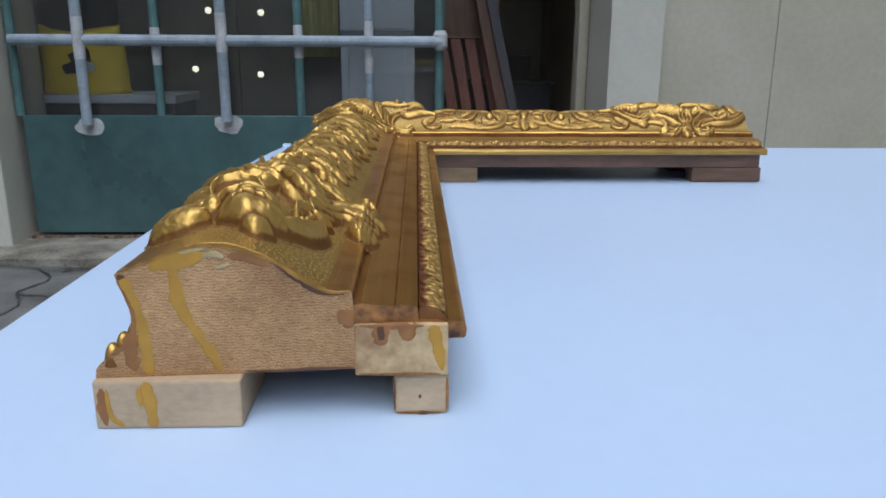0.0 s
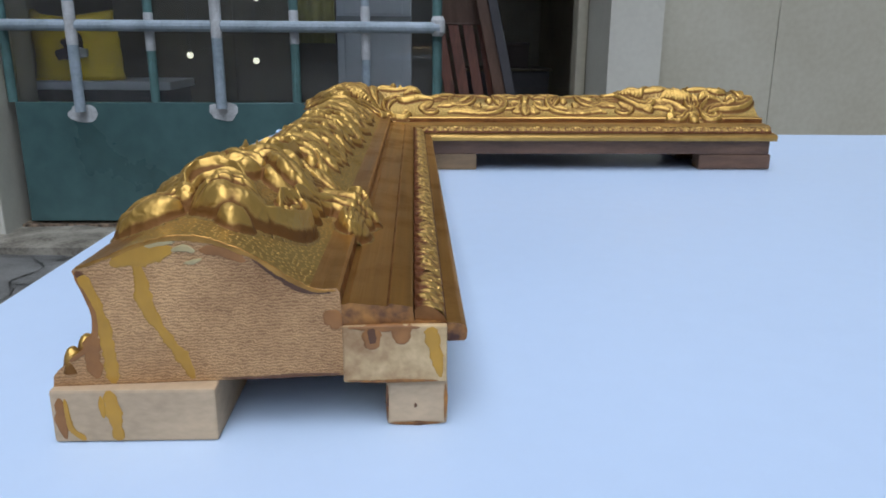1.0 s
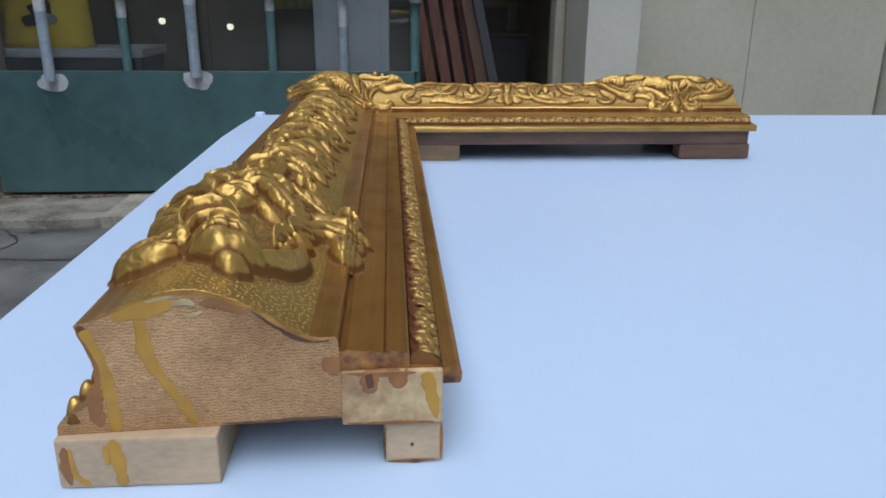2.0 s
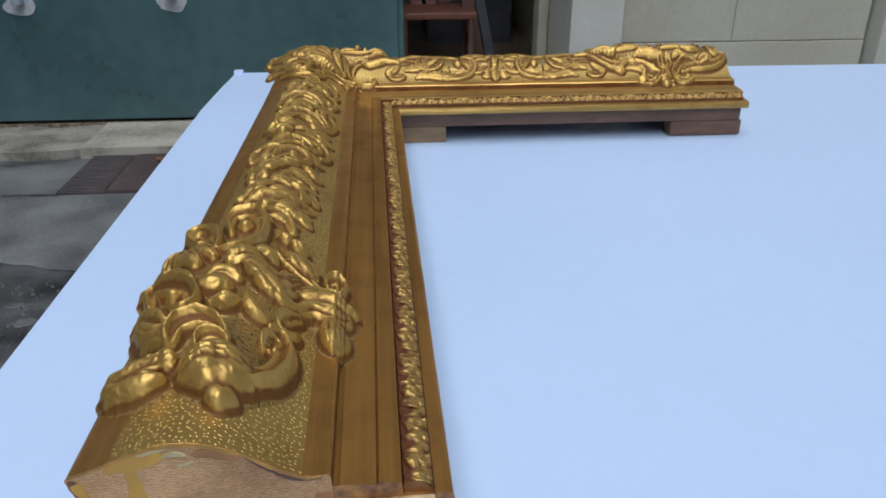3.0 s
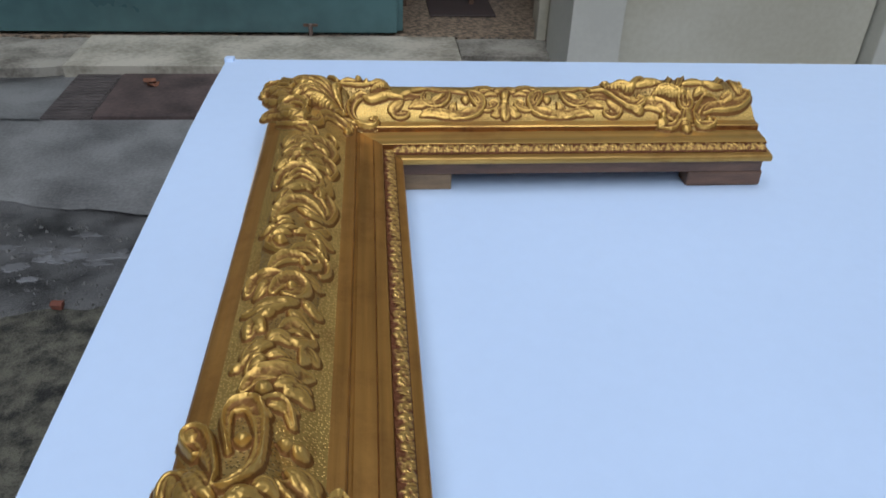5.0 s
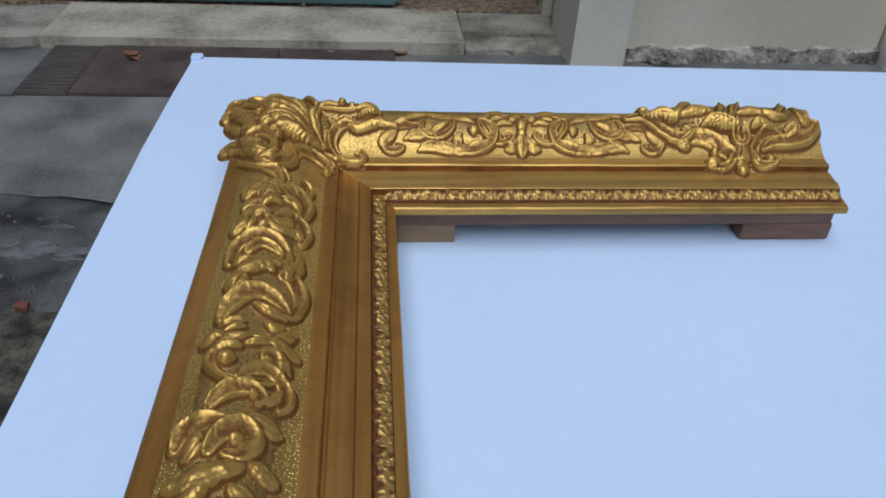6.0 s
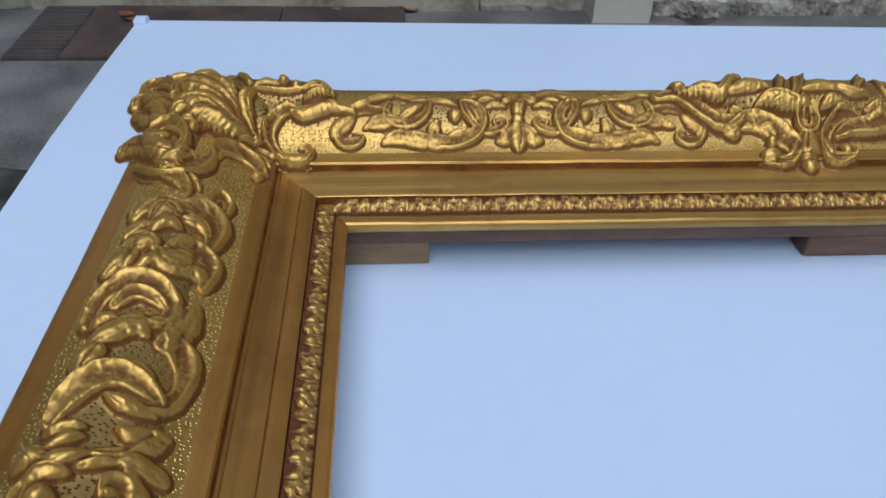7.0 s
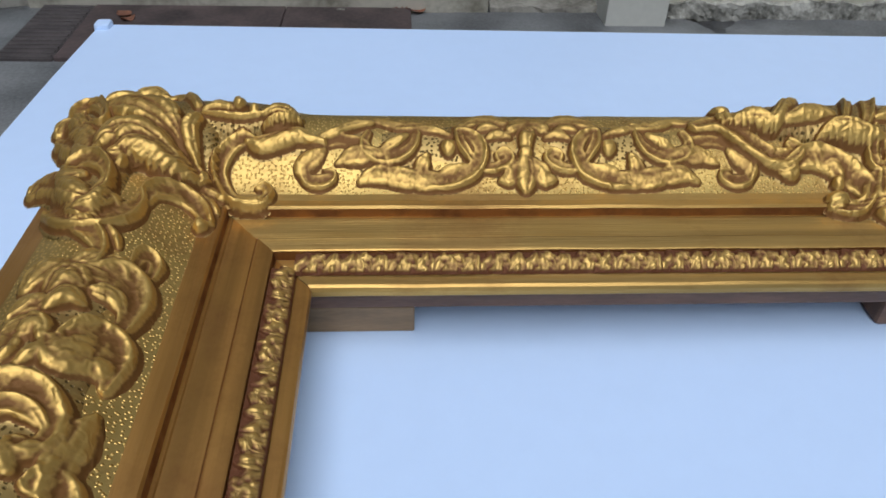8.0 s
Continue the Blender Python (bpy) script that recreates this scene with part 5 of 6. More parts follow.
lay(BEAD, "leaf", "l", 1.9, (15, 6.4, 2.1), (16.2, 10, 3.1), (18.8, 13, 3.1), (19.4, 16.8, 2.1))
lay(BEAD, "berry", "b", 2, (18.6, 8.6, 2.2))
lay(BEAD, "ribbon", "p", 1.4, (-0.8, 10.4, 1.7), (5.4, 14.6, 1.9), (11.6, 11, 2.1), (17.6, 8.2, 1.9), (24, 10.4, 1.7))
lay(BEAD, "dart", "p", 1.8, (21.4, 6.8, 1.3), (22, 11.5, 2), (21.2, 16.4, 1.3))


PERIOD = 23.2


def bead_base(d):
    """Height of the plain bead over the table, by distance from the sight edge, in millimetres."""
    return 42.0 + 5.0 * np.sin(np.clip((d - 6.6) / 12.6, 0, 1) * math.pi / 2) ** 0.8


def bead_motif(seed):
    """One repeat of the pressed bead as a mesh lying along x, its leaves and ribbon standing off a convex strip."""
    us, ds = np.arange(0, PERIOD + 0.01, 0.29), np.linspace(6.8, 19.0, 40)
    gx, gy = np.meshgrid(us, ds)
    relief = np.zeros_like(gx)
    for i, (name, kind, h, pts) in enumerate(BEAD):
        for shift in (-PERIOD, 0, PERIOD):
            relief = np.maximum(relief, cut_height(kind, h, [(x + shift, y, w) for x, y, w in pts], gx, gy, seed + i))
    relief = 1.45 * relief * (1 + 0.25 * fold((gx, gy), 2.4, seed)) + 0.10 * fold((gx, gy), 0.9, seed + 1)
    relief *= np.clip((gy - 6.6) / 1.0, 0, 1) * np.clip((19.2 - gy) / 0.8, 0, 1)
    z = bead_base(gy) + relief
    # gaps between the pressed leaves painted dark, as if shaded
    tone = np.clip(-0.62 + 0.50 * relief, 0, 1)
    n = len(us)
    faces = [(j * n + i, j * n + i + 1, (j + 1) * n + i + 1, (j + 1) * n + i) for j in range(len(ds) - 1) for i in range(n - 1)]
    me = bpy.data.meshes.new("bead_motif")
    me.from_pydata((np.stack([gx, gy, z], -1).reshape(-1, 3) / 1000).tolist(), [], faces)
    at = me.attributes.new("relief_shade", "FLOAT", "POINT")
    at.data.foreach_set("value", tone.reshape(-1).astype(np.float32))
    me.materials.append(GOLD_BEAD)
    for p in me.polygons:
        p.use_smooth = True
    return me


BEAD_MESH = [bead_motif(700 + 40 * k) for k in range(4)]


def bead(arm):
    """The bead of one arm: repeats end to end from the mitre outwards."""
    length = (LIP_Y - END_Y - 0.0088 if arm == 1 else END_X - 0.004 - LIP_X) * 1000 + 8.0
    count = int(length / PERIOD)
    fit_to = length / (count * PERIOD)
    for j in range(count):
        o = new("bead_motif", BEAD_MESH[(j * 3 + arm) % 4])
        o.parent = ARM[arm]
        u = (-8.0 + PERIOD * fit_to * j) / 1000
        if arm == 1:
            o.matrix_basis = Matrix.Translation((0, -u, 0)) @ Matrix.Rotation(math.pi / 2, 4, "Z") @ Matrix.Diagonal((-fit_to, 1, 1, 1))
        else:
            o.matrix_basis = Matrix.Translation((u, 0, 0)) @ Matrix.Diagonal((fit_to, 1, 1, 1))


    # the cut end of the strip
    ds = np.linspace(6.8, 19.0, 12)
    u = (length - 8.0) / 1000
    rows = [[(d / 1000, 0.038) for d in ds], [(d / 1000, bead_base(d) / 1000 + 0.0024 * math.sin(math.pi * (d - 6.8) / 12.2) ** 0.5) for d in ds]]
    vs = [Vector((-d, -u - 0.0001, z)) if arm == 1 else Vector((u + 0.0001, d, z)) for row in rows for d, z in row]
    mesh_part("bead_end", vs, [(k, k + 1, k + 13, k + 12) if arm == 1 else (k + 12, k + 13, k + 1, k) for k in range(11)], GLAZE, ARM[arm], smooth=False)


bead(1)
bead(2)


# ---- the sawn end: spilt size and glaze, a berry on the lower edge ----
def on_end(x, z, h):
    """A place on the sawn face; x from the sight edge, z over the table."""
    face = END_Y - 0.0035 if z < 0.0214 and x < -0.09 else END_Y + 0.0066 if x > -0.0462 and z < 0.0187 else END_Y + 0.0053 if x > -0.0462 and z < 0.0421 else end_y(-x)
    return Vector((x, face - LIP_Y - 0.0002 - 0.12 * h, z))


def spill(name, w, pts, material, seed, thick=3.0):
    vs, fs = film_mesh(w, thick, pts, seed, on_end)
    return mesh_part(name, vs, [f[::-1] for f in fs], material, ARM[1])


spill("drip", (2.6, 2.2, 2.0), [(-118.5, 70.1), (-117.0, 61.8), (-116.1, 52.2), (-110.9, 41.0), (-104.9, 30.9), (-101.6, 22.6)], OCHRE, 901)
spill("drip", (2.0, 3.6, 2.0), [(-127.0, 67.6), (-118.5, 70.6), (-111.8, 71.6), (-105.0, 72.8)], OCHRE, 902)
spill("drip", (1.8, 2.5, 2.5), [(-134.5, 57.5), (-132.5, 49.0), (-131.3, 38.0), (-130.7, 28.0), (-130.6, 21.8)], OCHRE, 903)
spill("drip", (2.6, 2.5, 2.4), [(-131.0, 21.2), (-130.2, 15.4), (-129.3, 7.6), (-128.9, 0.8)], OCHRE, 907)
spill("drip", (0.9, 1.0, 1.4), [(-147.0, 18.0), (-146.0, 6.3), (-141.0, 1.4)], OCHRE, 904)
spill("drip", (0.7, 1.1, 0.6), [(-134.0, 19.0), (-133.8, 14.0), (-133.6, 10.0)], OCHRE, 908)
spill("stain", (1.4, 2.1, 1.5), [(-149.0, 18.4), (-149.0, 8.5), (-148.2, 1.8)], AMBER, 905)
spill("stain", (2.2, 3.6, 2.0), [(-135.6, 41.0), (-137.0, 33.2), (-136.0, 24.0)], AMBER, 906)
spill("stain", (2.4, 3.4, 2.2), [(-35.6, 41.6), (-35.2, 37.0), (-34.8, 32.6)], AMBER, 916)
spill("stain", (1.4, 2.0, 1.2), [(-35.4, 41.6), (-35.0, 38.0), (-34.6, 34.4)], UMBER, 917, 4.0)
spill("stain", (3.0, 3.0, 2.2), [(-24.3, 41.6), (-23.9, 38.0), (-23.6, 34.6)], AMBER, 918)
spill("stain", (2.4, 3.0, 1.8), [(-52.5, 47.5), (-49.0, 44.0), (-48.0, 40.6)], AMBER, 919)
spill("drip", (3.4, 2.6, 1.4), [(-13.2, 41.4), (-11.1, 31.0), (-9.2, 21.0)], OCHRE, 909)
spill("gilt_rim", (0.9, 1.3, 1.0), [(-139.6, 65.1), (-137.8, 59.9), (-135.9, 54.6), (-134.4, 48.8), (-135.0, 42.0), (-138.5, 36.0), (-145.0, 31.0)], AMBER, 920)
spill("stain", (1.2, 1.9, 1.0), [(-139.0, 65.4), (-137.0, 62.0), (-134.6, 56.0)], UMBER, 921, 2.0)
spill("stain", (1.6, 2.4, 1.2), [(-138.0, 64.6), (-134.8, 57.0), (-132.8, 49.0)], OCHRE, 910, 3.4)
spill("chip", (0.7, 1.6, 0.8), [(-106.0, 72.4), (-101.2, 73.2), (-97.4, 71.8)], GESSO, 911, 4.0)
spill("chip", (0.5, 1.0, 0.5), [(-101.6, 67.6), (-98.4, 68.0), (-95.2, 69.2)], GESSO, 912)
spill("chip", (0.6, 1.3, 0.6), [(-116.0, 73.2), (-110.0, 75.0), (-104.0, 75.6)], GESSO, 914)
spill("stain", (1.0, 2.4, 1.0), [(-96.0, 72.4), (-88.0, 71.6), (-80.0, 67.8)], AMBER, 922, 1.4)
spill("chip", (0.35, 0.8, 0.5), [(-92.0, 22.4), (-76.0, 22.0), (-60.0, 22.6), (-47.0, 22.2)], UMBER, 913)
spill("gilt_rim", (0.7, 1.1, 0.7), [(-139.0, 66.4), (-128.0, 70.2), (-116.0, 74.6), (-104.0, 77.0), (-92.0, 75.6), (-78.0, 69.8), (-66.0, 61.4), (-56.0, 56.2), (-48.0, 55.8)], GOLD_DULL, 915)
spill("stain", (0.6, 1.5, 0.6), [(-78.0, 69.0), (-68.0, 61.6), (-60.0, 56.6), (-50.0, 55.0)], UMBER, 923, 1.6)
spill("stain", (0.5, 1.4, 0.5), [(-44.0, 41.4), (-35.0, 41.0), (-24.0, 41.2), (-17.0, 41.4)], AMBER, 930, 2.0)
spill("stain", (0.3, 0.7, 0.4), [(-44.9, 19.8), (-36.0, 19.5), (-22.0, 19.7), (-10.0, 19.6)], STAINED, 931, 1.5)
spill("stain", (0.3, 0.8, 0.4), [(-7.4, 1.6), (-7.1, 10.0), (-7.3, 17.8)], STAINED, 932, 1.5)
spill("stain", (0.4, 0.9, 0.4), [(-29.0, 1.0), (-20.0, 0.9), (-9.0, 1.0)], STAINED, 933, 1.5)
spill("stain", (0.3, 0.6, 0.3), [(-29.6, 2.0), (-29.8, 10.0), (-29.6, 17.4)], STAINED, 934, 1.5)
spill("chip", (0.4, 0.9, 0.3), [(-19.0, 9.6), (-18.8, 8.6), (-19.0, 7.6)], UMBER, 935, 1.5)
for k in range(6):
    v, f, tone = dome_mesh((0.0, 0.0), 5.0, 9.0, random.Random(940 + k), lambda x, y, h, k=k: Vector((-0.1455 + x * 0.8, END_Y - LIP_Y + 0.0045 + 0.0125 * k + y, 0.0262 + h)))
    relief_shaded(mesh_part("egg", v, upward(v, f), GOLD, ARM[1]), tone)

# ---- the street before the shop ----
GROUND = bpy.data.objects["ground"]


def patch(name, cx, cy, rx, ry, z, material, seed, rough=0.18, power=2.0, label="", hug=False):
    """An uneven patch lying on the street."""
    bm = bmesh.new()
    n, rings = (140 if rx > 0.1 else 40), 5
    rows = []
    for r in range(rings):
        f = (r + 1) / rings
        row = []
        for k in range(n):
            a = 2 * math.pi * k / n
            c, s = math.cos(a), math.sin(a)
            sq = (abs(c) ** power + abs(s) ** power) ** (-1 / power)
            q = f * sq * (1 + rough * noise.fractal(Vector((c * 1.6, s * 1.6, seed)), 0.8, 2.2, 6))
            drop = 0.006 if r == rings - 1 else 0.0
            px, py = cx + rx * q * c, cy + ry * q * s
            base = 0.012 * noise.noise(Vector((px * 1.3, py * 1.3, 0))) - 0.0135 if hug else 0.0
            row.append(bm.verts.new((px, py, base + z - drop * (0.5 if hug else 1))))
        rows.append(row)
    mid = bm.verts.new((cx, cy, z + (0.012 * noise.noise(Vector((cx * 1.3, cy * 1.3, 0))) - 0.0135 if hug else 0.0)))
    for k in range(n):
        bm.faces.new((mid, rows[0][k], rows[0][(k + 1) % n]))
    for a, b in zip(rows, rows[1:]):
        for k in range(n):
            bm.faces.new((a[k], b[k], b[(k + 1) % n], a[(k + 1) % n]))
    return part(name, bm, material, GROUND, label)


patch("concrete_patch", -1.25, 2.93, 1.05, 0.52, 0.002, CONCRETE, 3, 0.30, 3.4, "pale damp concrete slab")
patch("concrete_patch", -2.3, 2.9, 0.72, 0.72, -0.002, CONCRETE, 8, 0.30, 3.0, "pale damp concrete slab")
patch("concrete_patch", 0.55, 2.95, 0.70, 0.50, 0.002, CONCRETE, 13, 0.08, 5.0, "pale damp concrete slab")
patch("concrete_patch", 1.9, 2.9, 0.62, 0.55, 0.001, CONCRETE, 17, 0.08, 5.0, "pale damp concrete slab")
# small pale patches painted where the wet street glints
glint_rnd = random.Random(12)
for k in range(34):
    wx, wy = glint_rnd.gauss(-1.12, 0.22), glint_rnd.gauss(2.02, 0.07)
    patch("glint_patch", wx, wy, glint_rnd.uniform(0.015, 0.07), glint_rnd.uniform(0.006, 0.02), 0.003 + 0.00005 * k, GLINT, 40 + k, 0.8, 2.0, hug=True)
patch("moss_patch", -0.95, 1.35, 0.60, 0.42, 0.003, MOSS, 31, 0.35, 2.4, "mossy grit between asphalt patches")


def crack(points, width, seed):
    """A dark open joint in the concrete."""
    rnd = random.Random(seed)
    line = spline([(x * 1000, y * 1000) for x, y in points], 9)
    vs, fs = [], []
    for i, p in enumerate(line):
        q = line[min(i + 1, len(line) - 1)] - line[max(i - 1, 0)]
        q = np.array((-q[1], q[0])) / (np.linalg.norm(q) + 1e-9)
        w = width * (0.4 + rnd.random())
        j = (rnd.random() - 0.5) * width * 1.6
        for s in (-1, 1):
            vs.append((p[0] / 1000 + q[0] * (j + s * w), p[1] / 1000 + q[1] * (j + s * w), 0.0065))
    for i in range(len(line) - 1):
        fs.append((2 * i, 2 * i + 1, 2 * i + 3, 2 * i + 2))
    return mesh_part("crack", vs, fs, WET, GROUND, smooth=False)


crack([(-1.75, 3.40), (-1.62, 3.22), (-1.66, 3.02), (-1.45, 2.98), (-1.28, 2.97)], 0.005, 1)
crack([(-1.66, 3.02), (-1.58, 2.86), (-1.62, 2.66), (-1.70, 2.45)], 0.005, 2)
crack([(-2.3, 3.36), (-1.95, 3.43), (-1.6, 3.38), (-1.35, 3.44)], 0.006, 3)


GRIT = mat("wet_grit", (0.10, 0.10, 0.095), 0.6, var=0.5, scale=60)


def pebbles():
    rnd = random.Random(5)
    vs, fs = [], []
    for i in range(5200):
        x, y = rnd.uniform(-1.6, -0.3), rnd.uniform(0.8, 2.25)
        r = 0.002 + 0.009 * rnd.random() ** 4
        z = 0.012 * noise.noise(Vector((x * 1.3, y * 1.3, 0))) - 0.011
        base = len(vs)
        for k in range(5):
            a = 2 * math.pi * k / 5 + rnd.random()
            vs.append((x + r * math.cos(a), y + r * math.sin(a), z - 0.004))
        vs.append((x + r * 0.3 * (rnd.random() - 0.5), y, z + r * 0.7))
        fs += [(base + k, base + (k + 1) % 5, base + 5) for k in range(5)]
    return tagged(mesh_part("grit", vs, fs, GRIT, smooth=False), "loose grit and small stones on wet asphalt", "grit", kind="stuff")


pebbles()


def rough_stone(name, at, size, material, seed, label, category):
    bm = bmesh.new()
    bmesh.ops.create_cube(bm, size=1.0)
    bmesh.ops.subdivide_edges(bm, edges=bm.edges[:], cuts=3, use_grid_fill=True)
    for v in bm.verts:
        v.co += 0.16 * Vector(noise.noise_vector(v.co * 1.7 + Vector((seed, 0, 0))))
        v.co = Vector((v.co.x * size[0], v.co.y * size[1], (v.co.z + 0.42) * size[2]))
    ob = part(name, bm, material)
    ob.location = at
    return tagged(ob, label, category)


rough_stone("brick_piece", (-0.83, 1.79, 0.003), (0.028, 0.022, 0.014), BRICK, 4, "broken piece of red brick on the wet street", "brick")
rough_stone("stone", (-0.18, 3.42, 0.0), (0.05, 0.025, 0.018), PLASTER, 7, "small pale stone by the doorstep", "stone")
rough_stone("stone", (-0.05, 3.43, 0.0), (0.06, 0.022, 0.014), PLASTER, 9, "small pale stone by the doorstep", "stone")


def fallen_leaf(x, y, z, turn, size, seed):
    vs, fs = [], []
    n = 9
    for i in range(n):
        s = i / (n - 1)
        w = size * 0.35 * math.sin(math.pi * s) ** 0.8
        for k in (-1, 0, 1):
            vs.append((size * (s - 0.5), w * k, 0.004 + 0.010 * abs(k) * (0.6 + 0.4 * math.sin(5 * s + seed)) + 0.008 * (s - 0.5) ** 2 * 4))
    for i in range(n - 1):
        for k in range(2):
            a = i * 3 + k
            fs.append((a, a + 3, a + 4, a + 1))
    ob = mesh_part("fallen_leaf", vs, fs, LEAF)
    ob.matrix_basis = pose(x, y, z, 0, 0, turn)
    return tagged(ob, "curled orange-brown fallen leaf lying outdoors", "leaf", "fallen leaves")


fallen_leaf(0.12, 3.44, 0.0, 20, 0.09, 1)
fallen_leaf(0.05, 3.42, 0.0, 75, 0.07, 3)
fallen_leaf(-0.955, 3.33, 0.014, -35, 0.075, 5)
fallen_leaf(-0.93, 3.29, 0.014, 40, 0.055, 8)


def grate():
    g = empty("drain_grate", (-1.185, 3.205, 0))
    tagged(g, "dark ribbed iron grate set before the doorstep", "grate")
    part("tray", box(-0.10, 0.09, -0.232, 0.232, -0.01, 0.012, 0.002), GRATE, g)
    for k in range(14):
        y = -0.215 + k * 0.033
        part("slat", box(-0.095, 0.085, y - 0.009, y + 0.009, 0.010, 0.017, 0.002, 1), GRATE, g)
    return g


grate()
plate = empty("cover_plate", (-0.4, 3.205, 0))
tagged(plate, "flat brown metal cover plate before the doorstep", "metal plate")
part("sheet", box(-0.69, 0.02, -0.232, 0.232, -0.01, 0.017, 0.003), RUST, plate)
part("sheet", box(0.024, 0.50, -0.232, 0.232, -0.01, 0.016, 0.003), RUST, plate)

# ---- the shop front behind ----
GATE_Y = 3.90
STEP_Y = 3.445
SILL = 0.042


def structure(name, bm, material, label, category="wall"):
    return tagged(part(name, bm, material), label, category, kind="structure")


def worn(x0, x1, y0, y1, z0, z1, cut, amount, scale):
    """A block with a chipped, uneven surface."""
    bm = bmesh.new()
    nx = max(2, int((x1 - x0) / cut))
    ny = max(2, int((y1 - y0) / cut))
    nz = max(2, int((z1 - z0) / cut))
    bmesh.ops.create_cube(bm, size=1.0)
    for axis, n in enumerate((nx, ny, nz)):
        for k in range(1, n):
            co = Vector((0, 0, 0))
            co[axis] = -0.5 + k / n
            no = Vector((0, 0, 0))
            no[axis] = 1
            bmesh.ops.bisect_plane(bm, geom=bm.verts[:] + bm.edges[:] + bm.faces[:], plane_co=co, plane_no=no)
    for v in bm.verts:
        v.co = Vector((x0 + (v.co.x + 0.5) * (x1 - x0), y0 + (v.co.y + 0.5) * (y1 - y0), z0 + (v.co.z + 0.5) * (z1 - z0)))
        v.co += amount * Vector(noise.noise_vector(v.co * scale)) + amount * 0.5 * Vector(noise.noise_vector(v.co * scale * 3.7))
    return bm


structure("doorstep", worn(-1.345, 0.40, STEP_Y, GATE_Y - 0.03, -0.03, SILL + 0.005, 0.04, 0.0025, 7), MARBLE, "worn marble doorstep slab", "step")
structure("sill", worn(-2.7, -1.352, STEP_Y + 0.02, GATE_Y - 0.03, -0.03, SILL - 0.010, 0.05, 0.012, 6), SILLSTONE, "rough worn concrete sill beside the doorstep", "step")
structure("threshold", worn(0.408, 0.856, STEP_Y + 0.17, GATE_Y - 0.03, -0.03, SILL - 0.006, 0.04, 0.006, 7), SILLSTONE, "worn stone threshold of the shop door", "step")
structure("broken_edge", worn(0.408, 0.856, STEP_Y + 0.01, STEP_Y + 0.165, -0.03, 0.016, 0.03, 0.016, 9), SILLSTONE, "broken stone edge before the threshold", "step")
structure("floor", box(-2.6, 1.2, GATE_Y - 0.012, 7.4, -0.03, SILL - 0.004, 0), TERRAZZO, "brown speckled terrazzo shop floor", "floor")
structure("wall_pier", box(-2.9, -2.03, 3.72, 4.25, -0.03, 3.2, 0.01), PILASTER, "pale painted masonry pier", "wall")
structure("wall_jamb", box(0.866, 0.93, 3.72, 4.25, -0.03, 3.2, 0.006), CREAM, "cream plastered door reveal", "wall")
structure("door_frame", box(0.812, 0.863, 3.86, 3.93, SILL - 0.01, 2.60, 0.006), FRAMEPAINT, "pale painted wooden door frame", "door frame")
structure("pilaster_1", worn(0.834, 1.062, 3.31, 3.715, -0.03, 3.2, 0.12, 0.003, 5), PILASTER, "pale painted pilaster beside the door", "wall")
structure("wall_plinth", box(1.067, 2.25, 3.425, 3.70, -0.03, 0.477, 0.003), CREAM, "cream painted plinth below the wall panels", "wall")
structure("wall_panel_1", box(1.067, 1.6125, 3.43, 3.70, 0.481, 3.2, 0.003), CREAM, "cream painted wall panel with a hairline joint", "wall")
structure("wall_panel_2", box(1.615, 2.25, 3.43, 3.70, 0.481, 3.2, 0.003), CREAM, "cream painted wall panel with a hairline joint", "wall")
structure("wall_skirting", worn(1.067, 2.26, 3.402, 3.44, -0.03, 0.062, 0.018, 0.016, 13), PLASTER, "crumbled plaster along the wall foot", "wall")
structure("pilaster_2", box(2.262, 2.75, 3.33, 3.70, -0.03, 3.2, 0.012), PILASTER, "pale painted pilaster", "wall")
# unseen walls and dark fascia, added to cut sky and dim reflections
structure("wall_east", box(2.752, 14.0, 3.40, 3.70, -0.03, 5.6), STREETWALL, "plain unseen street wall", "wall")
structure("wall_west", box(-14.0, -2.902, 3.70, 4.0, -0.03, 5.6), STREETWALL, "plain unseen street wall", "wall")
structure("wall_upper", box(-2.9, 2.75, 3.72, 4.25, 3.202, 5.6), UPPERWALL, "plain unseen upper wall dimming reflections", "wall")
structure("wall_lintel", box(-2.028, 0.863, 3.85, 4.2, 2.60, 3.2), UMBERWOOD, "unseen dark fascia added over the shop door", "wall")
# the room inside
structure("wall_back", box(-2.6, 1.2, 7.4, 7.5, -0.03, 3.2), ROOM, "dim back wall of the shop", "wall")
structure("wall_left", box(-2.7, -2.6, 4.252, 7.5, -0.03, 3.2), ROOM, "dim side wall of the shop", "wall")
structure("wall_right", box(1.2, 1.3, 3.72, 7.5, -0.03, 3.2), ROOM, "dim side wall of the shop", "wall")
structure("ceiling", box(-2.7, 1.3, 4.252, 7.5, 3.0, 3.1), ROOM, "dim shop ceiling", "ceiling")
# unseen walls added round the camera; the tall side ones block sky
structure("wall_opposite", box(-9, 9, -25.3, -25.0, -0.03, 6.0), STREETWALL, "plain unseen wall added behind the camera", "wall")
structure("wall_skyblock_east", box(5.0, 5.3, -25.0, 3.39, -0.03, 12.0), STREETWALL, "plain unseen wall added to block side sky", "wall")
structure("wall_skyblock_west", box(-5.3, -5.0, -25.0, 3.69, -0.03, 12.0), STREETWALL, "plain unseen wall added to block side sky", "wall")


